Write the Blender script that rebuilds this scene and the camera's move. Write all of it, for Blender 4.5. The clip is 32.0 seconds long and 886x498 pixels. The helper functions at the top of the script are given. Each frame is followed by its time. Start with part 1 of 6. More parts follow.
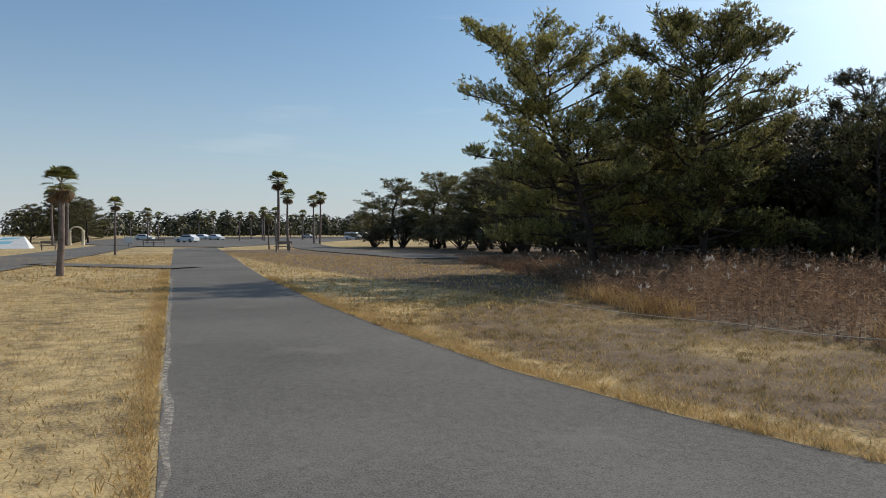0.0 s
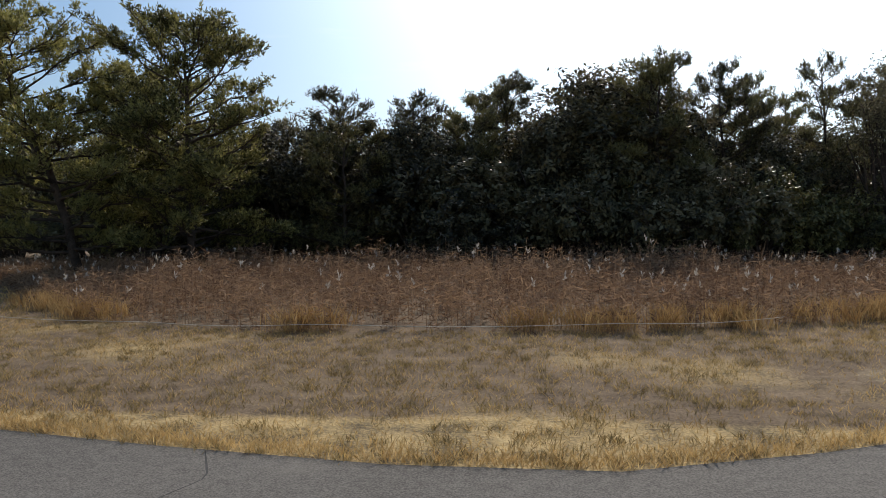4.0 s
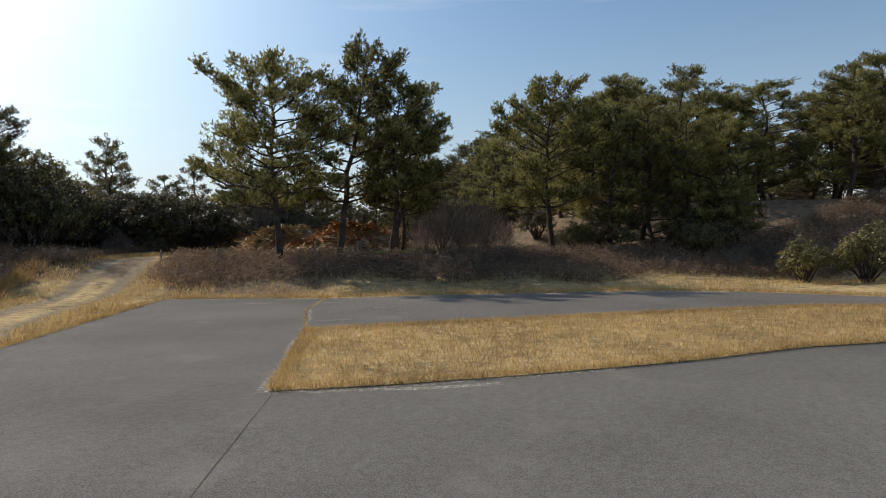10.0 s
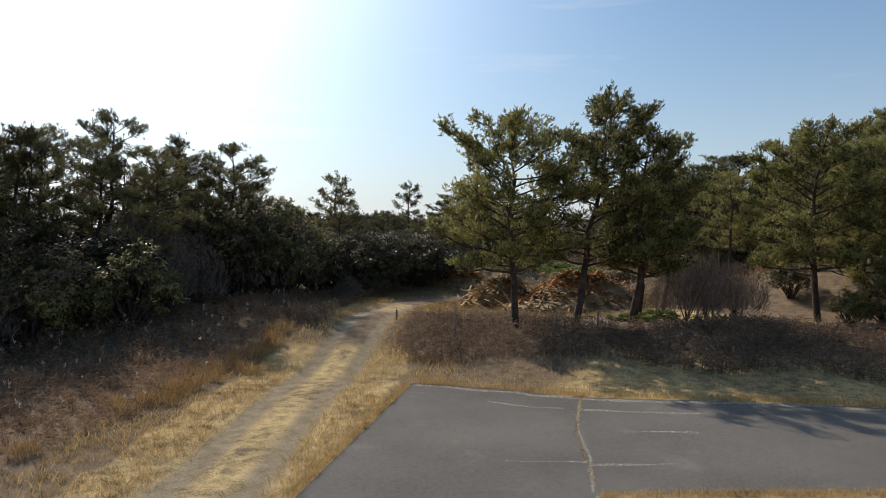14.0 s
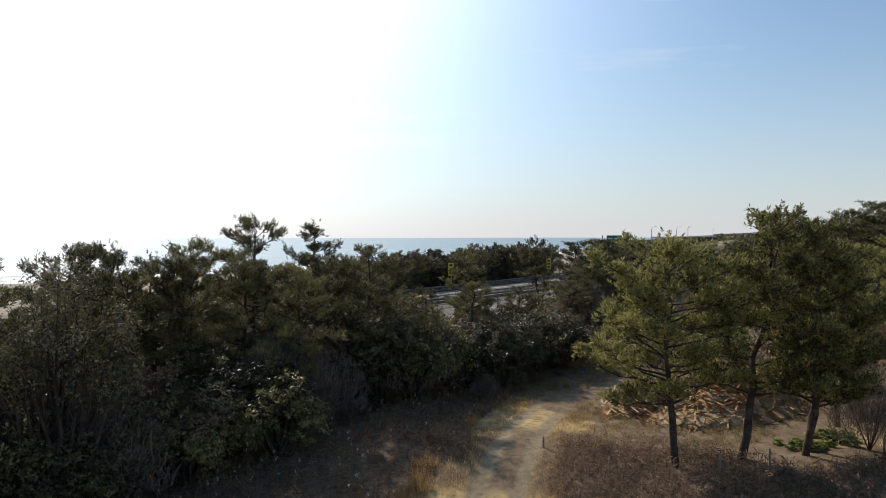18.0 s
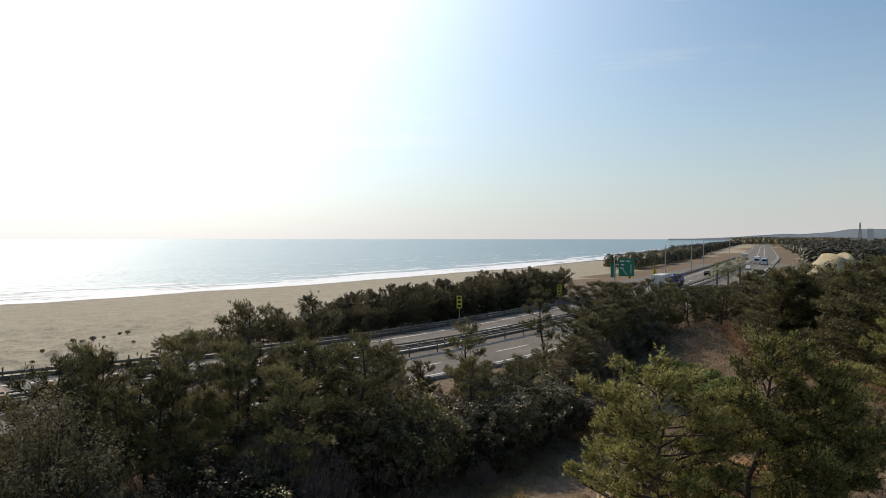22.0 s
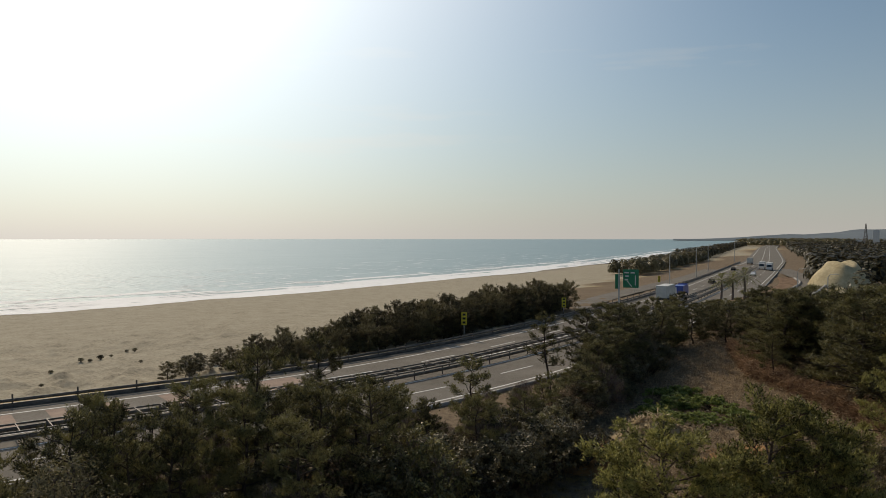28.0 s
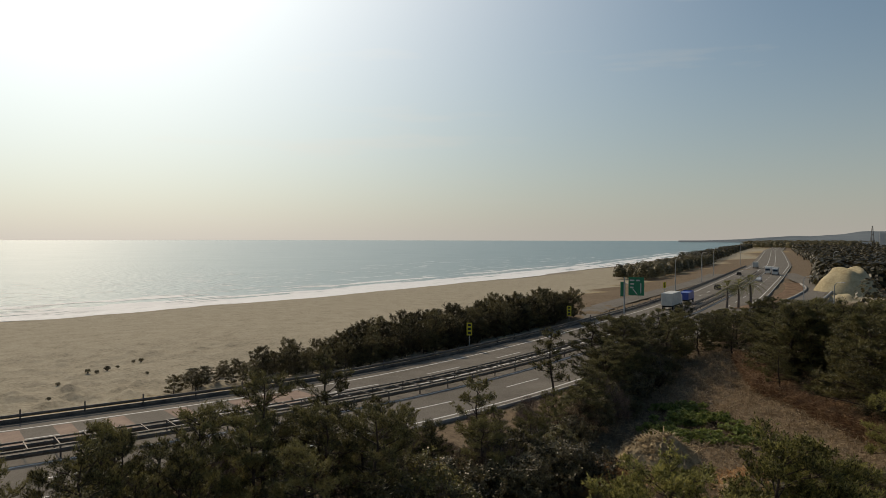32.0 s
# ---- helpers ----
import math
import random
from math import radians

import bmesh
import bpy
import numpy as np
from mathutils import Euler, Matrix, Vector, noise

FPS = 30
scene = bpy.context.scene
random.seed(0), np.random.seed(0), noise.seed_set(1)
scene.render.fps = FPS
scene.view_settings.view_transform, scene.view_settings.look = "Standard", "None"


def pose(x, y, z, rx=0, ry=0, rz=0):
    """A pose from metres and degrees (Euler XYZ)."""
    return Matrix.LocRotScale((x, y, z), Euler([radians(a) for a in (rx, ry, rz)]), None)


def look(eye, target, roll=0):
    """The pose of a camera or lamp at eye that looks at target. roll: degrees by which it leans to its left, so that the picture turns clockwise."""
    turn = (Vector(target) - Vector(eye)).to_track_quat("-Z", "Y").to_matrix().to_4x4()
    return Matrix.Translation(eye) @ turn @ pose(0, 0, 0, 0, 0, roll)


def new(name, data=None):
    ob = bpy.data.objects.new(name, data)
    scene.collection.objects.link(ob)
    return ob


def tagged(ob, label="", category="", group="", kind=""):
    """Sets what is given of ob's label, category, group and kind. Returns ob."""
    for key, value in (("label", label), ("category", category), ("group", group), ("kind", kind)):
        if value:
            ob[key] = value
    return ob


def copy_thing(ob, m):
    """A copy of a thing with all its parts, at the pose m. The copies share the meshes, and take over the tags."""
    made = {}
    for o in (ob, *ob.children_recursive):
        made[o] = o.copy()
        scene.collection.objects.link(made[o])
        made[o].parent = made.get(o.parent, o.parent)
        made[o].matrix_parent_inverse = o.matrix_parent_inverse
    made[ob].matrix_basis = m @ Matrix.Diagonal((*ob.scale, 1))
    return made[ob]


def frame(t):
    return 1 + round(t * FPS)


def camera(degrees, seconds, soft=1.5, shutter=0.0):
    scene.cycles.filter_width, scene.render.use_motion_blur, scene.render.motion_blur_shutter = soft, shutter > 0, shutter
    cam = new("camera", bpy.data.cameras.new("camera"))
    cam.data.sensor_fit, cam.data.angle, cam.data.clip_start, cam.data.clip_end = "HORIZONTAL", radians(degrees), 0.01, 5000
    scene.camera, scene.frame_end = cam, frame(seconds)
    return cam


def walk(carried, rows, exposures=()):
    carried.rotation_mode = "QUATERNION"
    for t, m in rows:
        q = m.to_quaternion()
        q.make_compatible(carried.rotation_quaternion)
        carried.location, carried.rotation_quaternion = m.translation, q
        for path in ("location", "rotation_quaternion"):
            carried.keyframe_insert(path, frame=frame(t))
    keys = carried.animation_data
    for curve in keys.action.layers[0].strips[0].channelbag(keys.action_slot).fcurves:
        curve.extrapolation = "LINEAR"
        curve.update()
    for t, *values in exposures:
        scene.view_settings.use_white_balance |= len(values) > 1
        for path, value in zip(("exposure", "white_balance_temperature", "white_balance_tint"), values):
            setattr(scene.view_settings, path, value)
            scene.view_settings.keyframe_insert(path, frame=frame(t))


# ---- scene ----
cam = camera(63.0, 32.0, soft=0.65)
PATH = [
    (0, (-2.521, -0.997, 1.770), (-3.860, 0.488, 1.726), -0.05),
    (0.5, (-2.553, -0.883, 1.684), (-3.872, 0.620, 1.646), 0.44),
    (1, (-2.567, -0.747, 1.645), (-3.772, 0.850, 1.616), 0.73),
    (1.5, (-2.478, -0.582, 1.646), (-3.555, 1.103, 1.615), 0.66),
    (2, (-2.215, -0.433, 1.652), (-3.168, 1.325, 1.627), 0.28),
    (2.5, (-1.804, -0.347, 1.672), (-2.588, 1.493, 1.633), -0.27),
    (4.5, (0.001, 0.001, 1.715), (-0.000, 2.000, 1.669), -0.20),
    (5, (0.344, 0.461, 1.668), (0.664, 2.435, 1.631), 0.40),
    (5.5, (0.946, 0.454, 1.659), (1.559, 2.358, 1.623), 0.14),
    (6, (1.719, 0.409, 1.658), (2.629, 2.189, 1.622), -0.51),
    (6.5, (2.481, 0.118, 1.678), (3.618, 1.763, 1.643), -0.91),
    (7, (3.148, -0.242, 1.698), (4.493, 1.238, 1.665), -1.01),
    (7.5, (3.704, -0.362, 1.646), (5.221, 0.941, 1.609), -0.86),
    (8, (4.317, -0.385, 1.595), (5.964, 0.749, 1.559), -0.64),
    (8.5, (5.110, -0.420, 1.628), (6.845, 0.573, 1.594), -0.53),
    (9, (5.833, -0.444, 1.720), (7.625, 0.442, 1.687), -0.51),
    (9.5, (6.251, -0.338, 1.851), (8.068, 0.499, 1.816), -0.51),
    (10, (6.547, -0.086, 1.983), (8.367, 0.743, 1.946), -0.46),
    (10.5, (6.935, 0.235, 2.085), (8.757, 1.059, 2.050), -0.38),
    (11, (7.342, 0.632, 2.181), (9.163, 1.456, 2.147), -0.33),
    (11.5, (7.656, 1.113, 2.307), (9.472, 1.951, 2.276), -0.25),
    (12, (7.886, 1.614, 2.497), (9.680, 2.498, 2.472), -0.12),
    (12.5, (8.057, 2.064, 2.794), (9.816, 3.015, 2.771), 0.03),
    (13, (8.127, 2.433, 3.266), (9.827, 3.487, 3.238), 0.28),
    (13.5, (7.894, 2.712, 3.944), (9.522, 3.872, 3.909), 0.71),
    (14, (7.229, 2.936, 4.667), (8.780, 4.198, 4.625), 1.23),
    (14.5, (6.575, 3.149, 5.287), (8.052, 4.497, 5.246), 1.30),
    (16.5, (6.520, 4.149, 7.579), (7.921, 5.575, 7.546), -0.43),
    (17, (6.792, 4.436, 8.175), (8.160, 5.895, 8.142), -0.51),
    (17.5, (7.104, 4.637, 8.807), (8.440, 6.125, 8.774), -0.34),
    (18, (7.338, 4.797, 9.453), (8.675, 6.285, 9.418), -0.09),
    (18.5, (7.545, 4.968, 10.086), (8.882, 6.455, 10.049), 0.10),
    (19, (7.733, 5.054, 10.697), (9.065, 6.545, 10.659), 0.21),
    (19.5, (7.907, 5.008, 11.280), (9.237, 6.501, 11.243), 0.22),
    (20, (8.112, 4.904, 11.833), (9.434, 6.404, 11.797), 0.20),
    (20.5, (8.358, 4.786, 12.356), (9.670, 6.295, 12.323), 0.19),
    (21, (8.486, 4.675, 12.854), (9.792, 6.189, 12.822), 0.13),
    (21.5, (8.477, 4.577, 13.338), (9.782, 6.092, 13.305), 0.06),
    (22, (8.434, 4.449, 13.836), (9.737, 5.965, 13.803), 0.02),
    (22.5, (8.346, 4.259, 14.347), (9.651, 5.774, 14.313), -0.03),
    (23, (8.250, 4.070, 14.748), (9.554, 5.587, 14.715), -0.07),
    (23.5, (8.184, 3.951, 14.938), (9.485, 5.469, 14.907), 0.01),
    (24, (8.144, 3.891, 15.031), (9.445, 5.410, 15.002), 0.09),
    (24.5, (8.118, 3.865, 15.160), (9.422, 5.381, 15.127), 0.07),
    (25, (8.103, 3.859, 15.311), (9.405, 5.377, 15.279), 0.06),
    (27.5, (8.088, 4.133, 16.013), (9.383, 5.656, 15.978), 0.28),
    (28, (8.134, 4.208, 16.220), (9.428, 5.732, 16.186), 0.04),
    (28.5, (8.187, 4.254, 16.422), (9.482, 5.777, 16.389), 0.01),
    (29, (8.207, 4.268, 16.604), (9.502, 5.791, 16.571), 0.01),
    (29.5, (8.193, 4.252, 16.765), (9.488, 5.776, 16.732), 0.02),
    (30, (8.156, 4.223, 16.921), (9.449, 5.749, 16.889), 0.03),
    (30.5, (8.103, 4.206, 17.087), (9.396, 5.731, 17.054), 0.03),
    (31, (8.057, 4.201, 17.248), (9.348, 5.727, 17.216), 0.02),
    (31.5, (8.036, 4.203, 17.387), (9.323, 5.734, 17.354), 0.05),
    (32, (8.032, 4.207, 17.513), (9.316, 5.740, 17.482), 0.11),
]
EXPOSURES = [(0, 0.0, 6350, 11), (2.5, 0.03, 6400, 12), (5, 0.05, 6600, 14), (7.5, 0.0, 6550, 13), (10, 0.1, 6600, 13), (17, 0.15, 6550, 14), (20, 0.12, 6600, 14), (22, 0.0, 6800, 13), (24, -0.25, 7050, 13), (28, -0.45, 7400, 12), (32, -0.62, 7650, 12)]
walk(cam, [(t, look(eye, target, roll)) for t, eye, target, roll in PATH], EXPOSURES)

# ---- light ----
SUN_AZ, SUN_EL = radians(10.0), radians(37.0)   # east of the y axis, above the horizon
world = bpy.data.worlds.new("sky")
scene.world = world
world.use_nodes = True
wn = world.node_tree.nodes
sky = wn.new("ShaderNodeTexSky")
sky.sky_type = "NISHITA"
sky.sun_disc = False
sky.sun_elevation, sky.sun_rotation = SUN_EL, SUN_AZ
sky.air_density, sky.dust_density, sky.ozone_density = 1.0, 0.6, 2.0
wl = world.node_tree.links
way = wn.new("ShaderNodeTexCoord")
toward = Vector((math.sin(SUN_AZ) * math.cos(SUN_EL), math.cos(SUN_AZ) * math.cos(SUN_EL), math.sin(SUN_EL)))


def sky_math(op, a, b=None, clamp=False):
    q = wn.new("ShaderNodeMath"); q.operation = op; q.use_clamp = clamp
    for k, v in enumerate((a, b)):
        if v is not None:
            if isinstance(v, (int, float)):
                q.inputs[k].default_value = v
            else:
                wl.new(v, q.inputs[k])
    return q.outputs[0]


dot = wn.new("ShaderNodeVectorMath"); dot.operation = "DOT_PRODUCT"
wl.new(way.outputs["Generated"], dot.inputs[0]); dot.inputs[1].default_value = Vector((0.20, 0.82, 0.545)).normalized()
glow = sky_math("POWER", sky_math("MAXIMUM", dot.outputs["Value"], 0.0), 9.0)
wide_glow = sky_math("POWER", sky_math("MAXIMUM", dot.outputs["Value"], 0.0), 2.0)
split = wn.new("ShaderNodeSeparateXYZ"); wl.new(way.outputs["Generated"], split.inputs[0])
haze = sky_math("MULTIPLY", sky_math("POWER", 2.718, sky_math("MULTIPLY", sky_math("MAXIMUM", split.outputs[2], 0.0), -6.3)), 0.985)
SKY = 0.088
scaled = wn.new("ShaderNodeVectorMath"); scaled.operation = "SCALE"; scaled.inputs["Scale"].default_value = SKY
blued = wn.new("ShaderNodeVectorMath"); blued.operation = "MULTIPLY"; blued.inputs[1].default_value = (0.67, 1.03, 1.17)
wl.new(sky.outputs[0], blued.inputs[0]); wl.new(blued.outputs[0], scaled.inputs[0])
mist = wn.new("ShaderNodeMix"); mist.data_type = "RGBA"
wl.new(haze, mist.inputs[0]); wl.new(scaled.outputs[0], mist.inputs[6]); mist.inputs[7].default_value = (0.58, 0.597, 0.606, 1)
# thin cloud wisps
stretch = wn.new("ShaderNodeMapping"); stretch.inputs["Scale"].default_value = (1.6, 1.6, 14.0)
wl.new(way.outputs["Generated"], stretch.inputs[0])
puff = wn.new("ShaderNodeTexNoise"); puff.inputs["Scale"].default_value = 1.9; puff.inputs["Detail"].default_value = 5
wl.new(stretch.outputs[0], puff.inputs["Vector"])
wisp = wn.new("ShaderNodeMapRange"); wisp.inputs[1].default_value, wisp.inputs[2].default_value, wisp.inputs[4].default_value = 0.60, 0.80, 0.45
wl.new(puff.outputs[0], wisp.inputs[0])
cloud = wn.new("ShaderNodeMix"); cloud.data_type = "RGBA"
wl.new(wisp.outputs[0], cloud.inputs[0]); wl.new(mist.outputs[2], cloud.inputs[6]); cloud.inputs[7].default_value = (0.62, 0.68, 0.72, 1)
amount = sky_math("ADD", sky_math("MULTIPLY", glow, 1.65), sky_math("MULTIPLY", wide_glow, 0.035))
tint = wn.new("ShaderNodeVectorMath"); tint.operation = "SCALE"; tint.inputs[0].default_value = (1.0, 0.985, 0.95)
wl.new(amount, tint.inputs["Scale"])
both_sky = wn.new("ShaderNodeVectorMath"); both_sky.operation = "ADD"
wl.new(cloud.outputs[2], both_sky.inputs[0]); wl.new(tint.outputs[0], both_sky.inputs[1])
wl.new(both_sky.outputs[0], wn["Background"].inputs["Color"])
wn["Background"].inputs["Strength"].default_value = 1.0
sun = new("sun", bpy.data.lights.new("sun", "SUN"))
sun.data.energy, sun.data.angle, sun.data.color = 3.3, radians(0.6), (1.0, 0.895, 0.75)
sun.matrix_world = look(toward * 100, (0, 0, 0))


# ---- materials ----
def material(name, low, high, scale=3.0, rough=0.85, bump=0.0, fine=40.0, spec=0.3, island=0.0, through_light=0.0, per_object=0.0):
    m = bpy.data.materials.new(name)
    m.use_nodes = True
    n, l = m.node_tree.nodes, m.node_tree.links
    b = n["Principled BSDF"]
    b.inputs["Roughness"].default_value = rough
    b.inputs["Specular IOR Level"].default_value = spec
    co = n.new("ShaderNodeTexCoord")
    a, c = n.new("ShaderNodeTexNoise"), n.new("ShaderNodeTexNoise")
    a.inputs["Scale"].default_value, c.inputs["Scale"].default_value = scale, fine
    a.inputs["Detail"].default_value = 6
    for q in (a, c):
        l.new(co.outputs["Object"], q.inputs["Vector"])
    add = n.new("ShaderNodeMath"); add.operation = "MULTIPLY_ADD"
    l.new(c.outputs[0], add.inputs[0]); add.inputs[1].default_value = 0.55; l.new(a.outputs[0], add.inputs[2])
    src = add.outputs[0]
    ramp = n.new("ShaderNodeValToRGB")
    ramp.color_ramp.elements[0].position, ramp.color_ramp.elements[1].position = 0.55, 1.0
    ramp.color_ramp.elements[0].color, ramp.color_ramp.elements[1].color = (*low, 1), (*high, 1)
    if island:
        g = n.new("ShaderNodeNewGeometry")
        k = n.new("ShaderNodeMath"); k.operation = "MULTIPLY_ADD"
        l.new(g.outputs["Random Per Island"], k.inputs[0]); k.inputs[1].default_value = island; l.new(src, k.inputs[2])
        k2 = n.new("ShaderNodeMath"); k2.operation = "SUBTRACT"; l.new(k.outputs[0], k2.inputs[0]); k2.inputs[1].default_value = island / 2
        src = k2.outputs[0]
    if per_object:
        g = n.new("ShaderNodeObjectInfo")
        k = n.new("ShaderNodeMath"); k.operation = "MULTIPLY_ADD"
        l.new(g.outputs["Random"], k.inputs[0]); k.inputs[1].default_value = per_object; l.new(src, k.inputs[2])
        k2 = n.new("ShaderNodeMath"); k2.operation = "SUBTRACT"; l.new(k.outputs[0], k2.inputs[0]); k2.inputs[1].default_value = per_object / 2
        src = k2.outputs[0]
    l.new(src, ramp.inputs[0])
    l.new(ramp.outputs[0], b.inputs["Base Color"])
    if bump:
        bp = n.new("ShaderNodeBump"); bp.inputs["Strength"].default_value = bump; bp.inputs["Distance"].default_value = 0.05
        l.new(c.outputs[0], bp.inputs["Height"]); l.new(bp.outputs[0], b.inputs["Normal"])
    if through_light:
        tr = n.new("ShaderNodeBsdfTranslucent"); mx = n.new("ShaderNodeMixShader"); mx.inputs[0].default_value = through_light
        l.new(ramp.outputs[0], tr.inputs[0]); l.new(b.outputs[0], mx.inputs[1]); l.new(tr.outputs[0], mx.inputs[2])
        l.new(mx.outputs[0], n["Material Output"].inputs["Surface"])
    return m


def asphalt(name, low, high, dust):
    """Worn asphalt: fine stones, tonal drift over metres, pale dusty stains."""
    m = bpy.data.materials.new(name)
    m.use_nodes = True
    n, l = m.node_tree.nodes, m.node_tree.links
    b = n["Principled BSDF"]
    b.inputs["Roughness"].default_value, b.inputs["Specular IOR Level"].default_value = 0.9, 0.12
    co = n.new("ShaderNodeTexCoord")

    def speckle(scale, detail):
        q = n.new("ShaderNodeTexNoise"); q.inputs["Scale"].default_value = scale; q.inputs["Detail"].default_value = detail
        q.inputs["Roughness"].default_value = 0.6
        l.new(co.outputs["Object"], q.inputs["Vector"])
        return q.outputs[0]

    def blend(a, b2, f):
        q = n.new("ShaderNodeMix"); l.new(a, q.inputs[2]); l.new(b2, q.inputs[3]); q.inputs[0].default_value = f
        return q.outputs[0]

    stone, drift, wide, stain = speckle(62, 3), speckle(9, 6), speckle(0.22, 3), speckle(0.75, 7)
    tone = blend(blend(stone, drift, 0.24), wide, 0.24)
    ramp = n.new("ShaderNodeValToRGB")
    ramp.color_ramp.elements[0].position, ramp.color_ramp.elements[1].position = 0.41, 0.59
    ramp.color_ramp.elements[0].color, ramp.color_ramp.elements[1].color = (*low, 1), (*high, 1)
    l.new(tone, ramp.inputs[0])
    cut = n.new("ShaderNodeMapRange"); cut.inputs[1].default_value, cut.inputs[2].default_value, cut.inputs[4].default_value = 0.58, 0.74, 0.5
    l.new(stain, cut.inputs[0])
    mx = n.new("ShaderNodeMix"); mx.data_type = "RGBA"; mx.inputs[7].default_value = (*dust, 1)
    l.new(cut.outputs[0], mx.inputs[0]); l.new(ramp.outputs[0], mx.inputs[6]); l.new(mx.outputs[2], b.inputs["Base Color"])
    bp = n.new("ShaderNodeBump"); bp.inputs["Strength"].default_value, bp.inputs["Distance"].default_value = 0.5, 0.006
    l.new(stone, bp.inputs["Height"]); l.new(bp.outputs[0], b.inputs["Normal"])
    return m


M_ASPHALT = asphalt("asphalt", (0.090, 0.083, 0.073), (0.196, 0.183, 0.161), (0.225, 0.206, 0.176))
M_HIGHWAY = asphalt("highway_asphalt", (0.112, 0.099, 0.082), (0.228, 0.206, 0.174), (0.215, 0.195, 0.165))
M_BLADE = material("dry_grass_blade", (0.38, 0.25, 0.10), (0.64, 0.455, 0.20), 0.6, 0.8, 0, 9, 0.2, 0.5, 0.45)
M_REED = material("dry_weed", (0.135, 0.079, 0.050), (0.385, 0.255, 0.156), 0.5, 0.85, 0, 7, 0.2, 0.5, 0.35)
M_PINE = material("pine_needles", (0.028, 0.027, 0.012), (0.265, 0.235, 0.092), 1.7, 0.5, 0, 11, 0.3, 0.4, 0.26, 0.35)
# lighter copy of the needles above, sunlight on open pines put into colour
M_PINE_LIT = material("sunlit_pine_needles", (0.046, 0.047, 0.016), (0.39, 0.36, 0.12), 1.7, 0.5, 0, 11, 0.3, 0.4, 0.42, 0.2)
M_LEAF = material("broad_leaf", (0.030, 0.027, 0.015), (0.215, 0.18, 0.088), 1.5, 0.45, 0, 9, 0.28, 0.45, 0.28, 0.4)
M_BARK = material("pine_bark", (0.035, 0.026, 0.02), (0.12, 0.09, 0.07), 3, 0.9, 0.8, 18, 0.2)
M_WATER = material("sea_water", (0.10, 0.19, 0.20), (0.17, 0.26, 0.265), 0.02, 0.29, 1.0, 0.35, 0.3)
for node in M_WATER.node_tree.nodes:
    if node.type == "BUMP":
        node.inputs["Distance"].default_value = 0.45


def mesh_of(name, verts, faces, mats, smooth=False):
    me = bpy.data.meshes.new(name)
    verts = np.asarray(verts, np.float32)
    if isinstance(faces, np.ndarray):
        k = faces.shape[1]
        me.vertices.add(len(verts)); me.vertices.foreach_set("co", verts.ravel())
        me.loops.add(faces.size); me.loops.foreach_set("vertex_index", faces.astype(np.int32).ravel())
        me.polygons.add(len(faces)); me.polygons.foreach_set("loop_start", np.arange(0, faces.size, k, dtype=np.int32))
        me.update(calc_edges=True)
    else:
        me.from_pydata(verts.tolist(), [], faces)
    for m in mats if isinstance(mats, (list, tuple)) else [mats]:
        me.materials.append(m)
    if smooth:
        me.polygons.foreach_set("use_smooth", np.ones(len(me.polygons), bool))
    me.update()
    return me


def part(name, me, parent, label=""):
    ob = new(name, me)
    ob.parent = parent
    return tagged(ob, label=label)


def thing(name, label, category, group="", kind="", m=None):
    ob = new(name)
    ob.empty_display_size = 0.2
    if m is not None:
        ob.matrix_basis = m
    return tagged(ob, label, category, group, kind)


# ---- terrain ----
def ease(v, a, b):
    s = np.clip((v - a) / (b - a), 0, 1)
    return s * s * (3 - 2 * s)


SHORE = ((-1500, 3000), (-300, 720), (-100, 340), (-30, 225), (36, 190), (134, 210), (252, 247), (413, 305), (946, 546), (2243, 1177), (5000, 2500))
ROAD = ((-1200, 2400), (-300, 600), (-100, 220), (-40, 92), (-18, 68), (0, 63.0), (17, 61.9), (28, 61.4), (37, 61.1), (46, 61.3), (55, 62.2), (64, 63.7), (80, 67.4), (97, 72.2), (144, 87.5), (190, 105),
        (281, 143), (426, 205), (589, 282), (900, 430), (1500, 700), (3000, 1400))
LANE_X = np.concatenate([np.arange(-1200, 1500, 2.0)])
_raw = np.interp(LANE_X, [p[0] for p in ROAD], [p[1] for p in ROAD])
_k = np.hanning(17); _k /= _k.sum()
LANE_Y = np.convolve(np.pad(_raw, 8, mode="edge"), _k, "valid")


def lane_y(x):
    return np.interp(x, LANE_X, LANE_Y)


def curve_y(points, x):
    px, py = np.array(points, float).T
    return np.interp(x, px, py)


def rough(x, y, s, k=0.0):
    return np.sin(x / s + 1.3 * np.sin(y / s * 0.7 + k)) * np.cos(y / s * 1.1 + 0.8 * np.sin(x / s * 0.6 + k))


TRACK = ((3, 8.0), (9, 10.9), (15, 14.5), (20, 18.5), (25.6, 22.3), (31.2, 25.8), (36.6, 28.3), (42, 28.4), (48, 27.5), (53, 25))


def line_distance(points, x, y):
    best = np.full(np.shape(x), 1e9)
    for (ax, ay), (bx, by) in zip(points[:-1], points[1:]):
        dx, dy = bx - ax, by - ay
        u = np.clip(((x - ax) * dx + (y - ay) * dy) / (dx * dx + dy * dy), 0, 1)
        best = np.minimum(best, np.hypot(x - ax - u * dx, y - ay - u * dy))
    return best


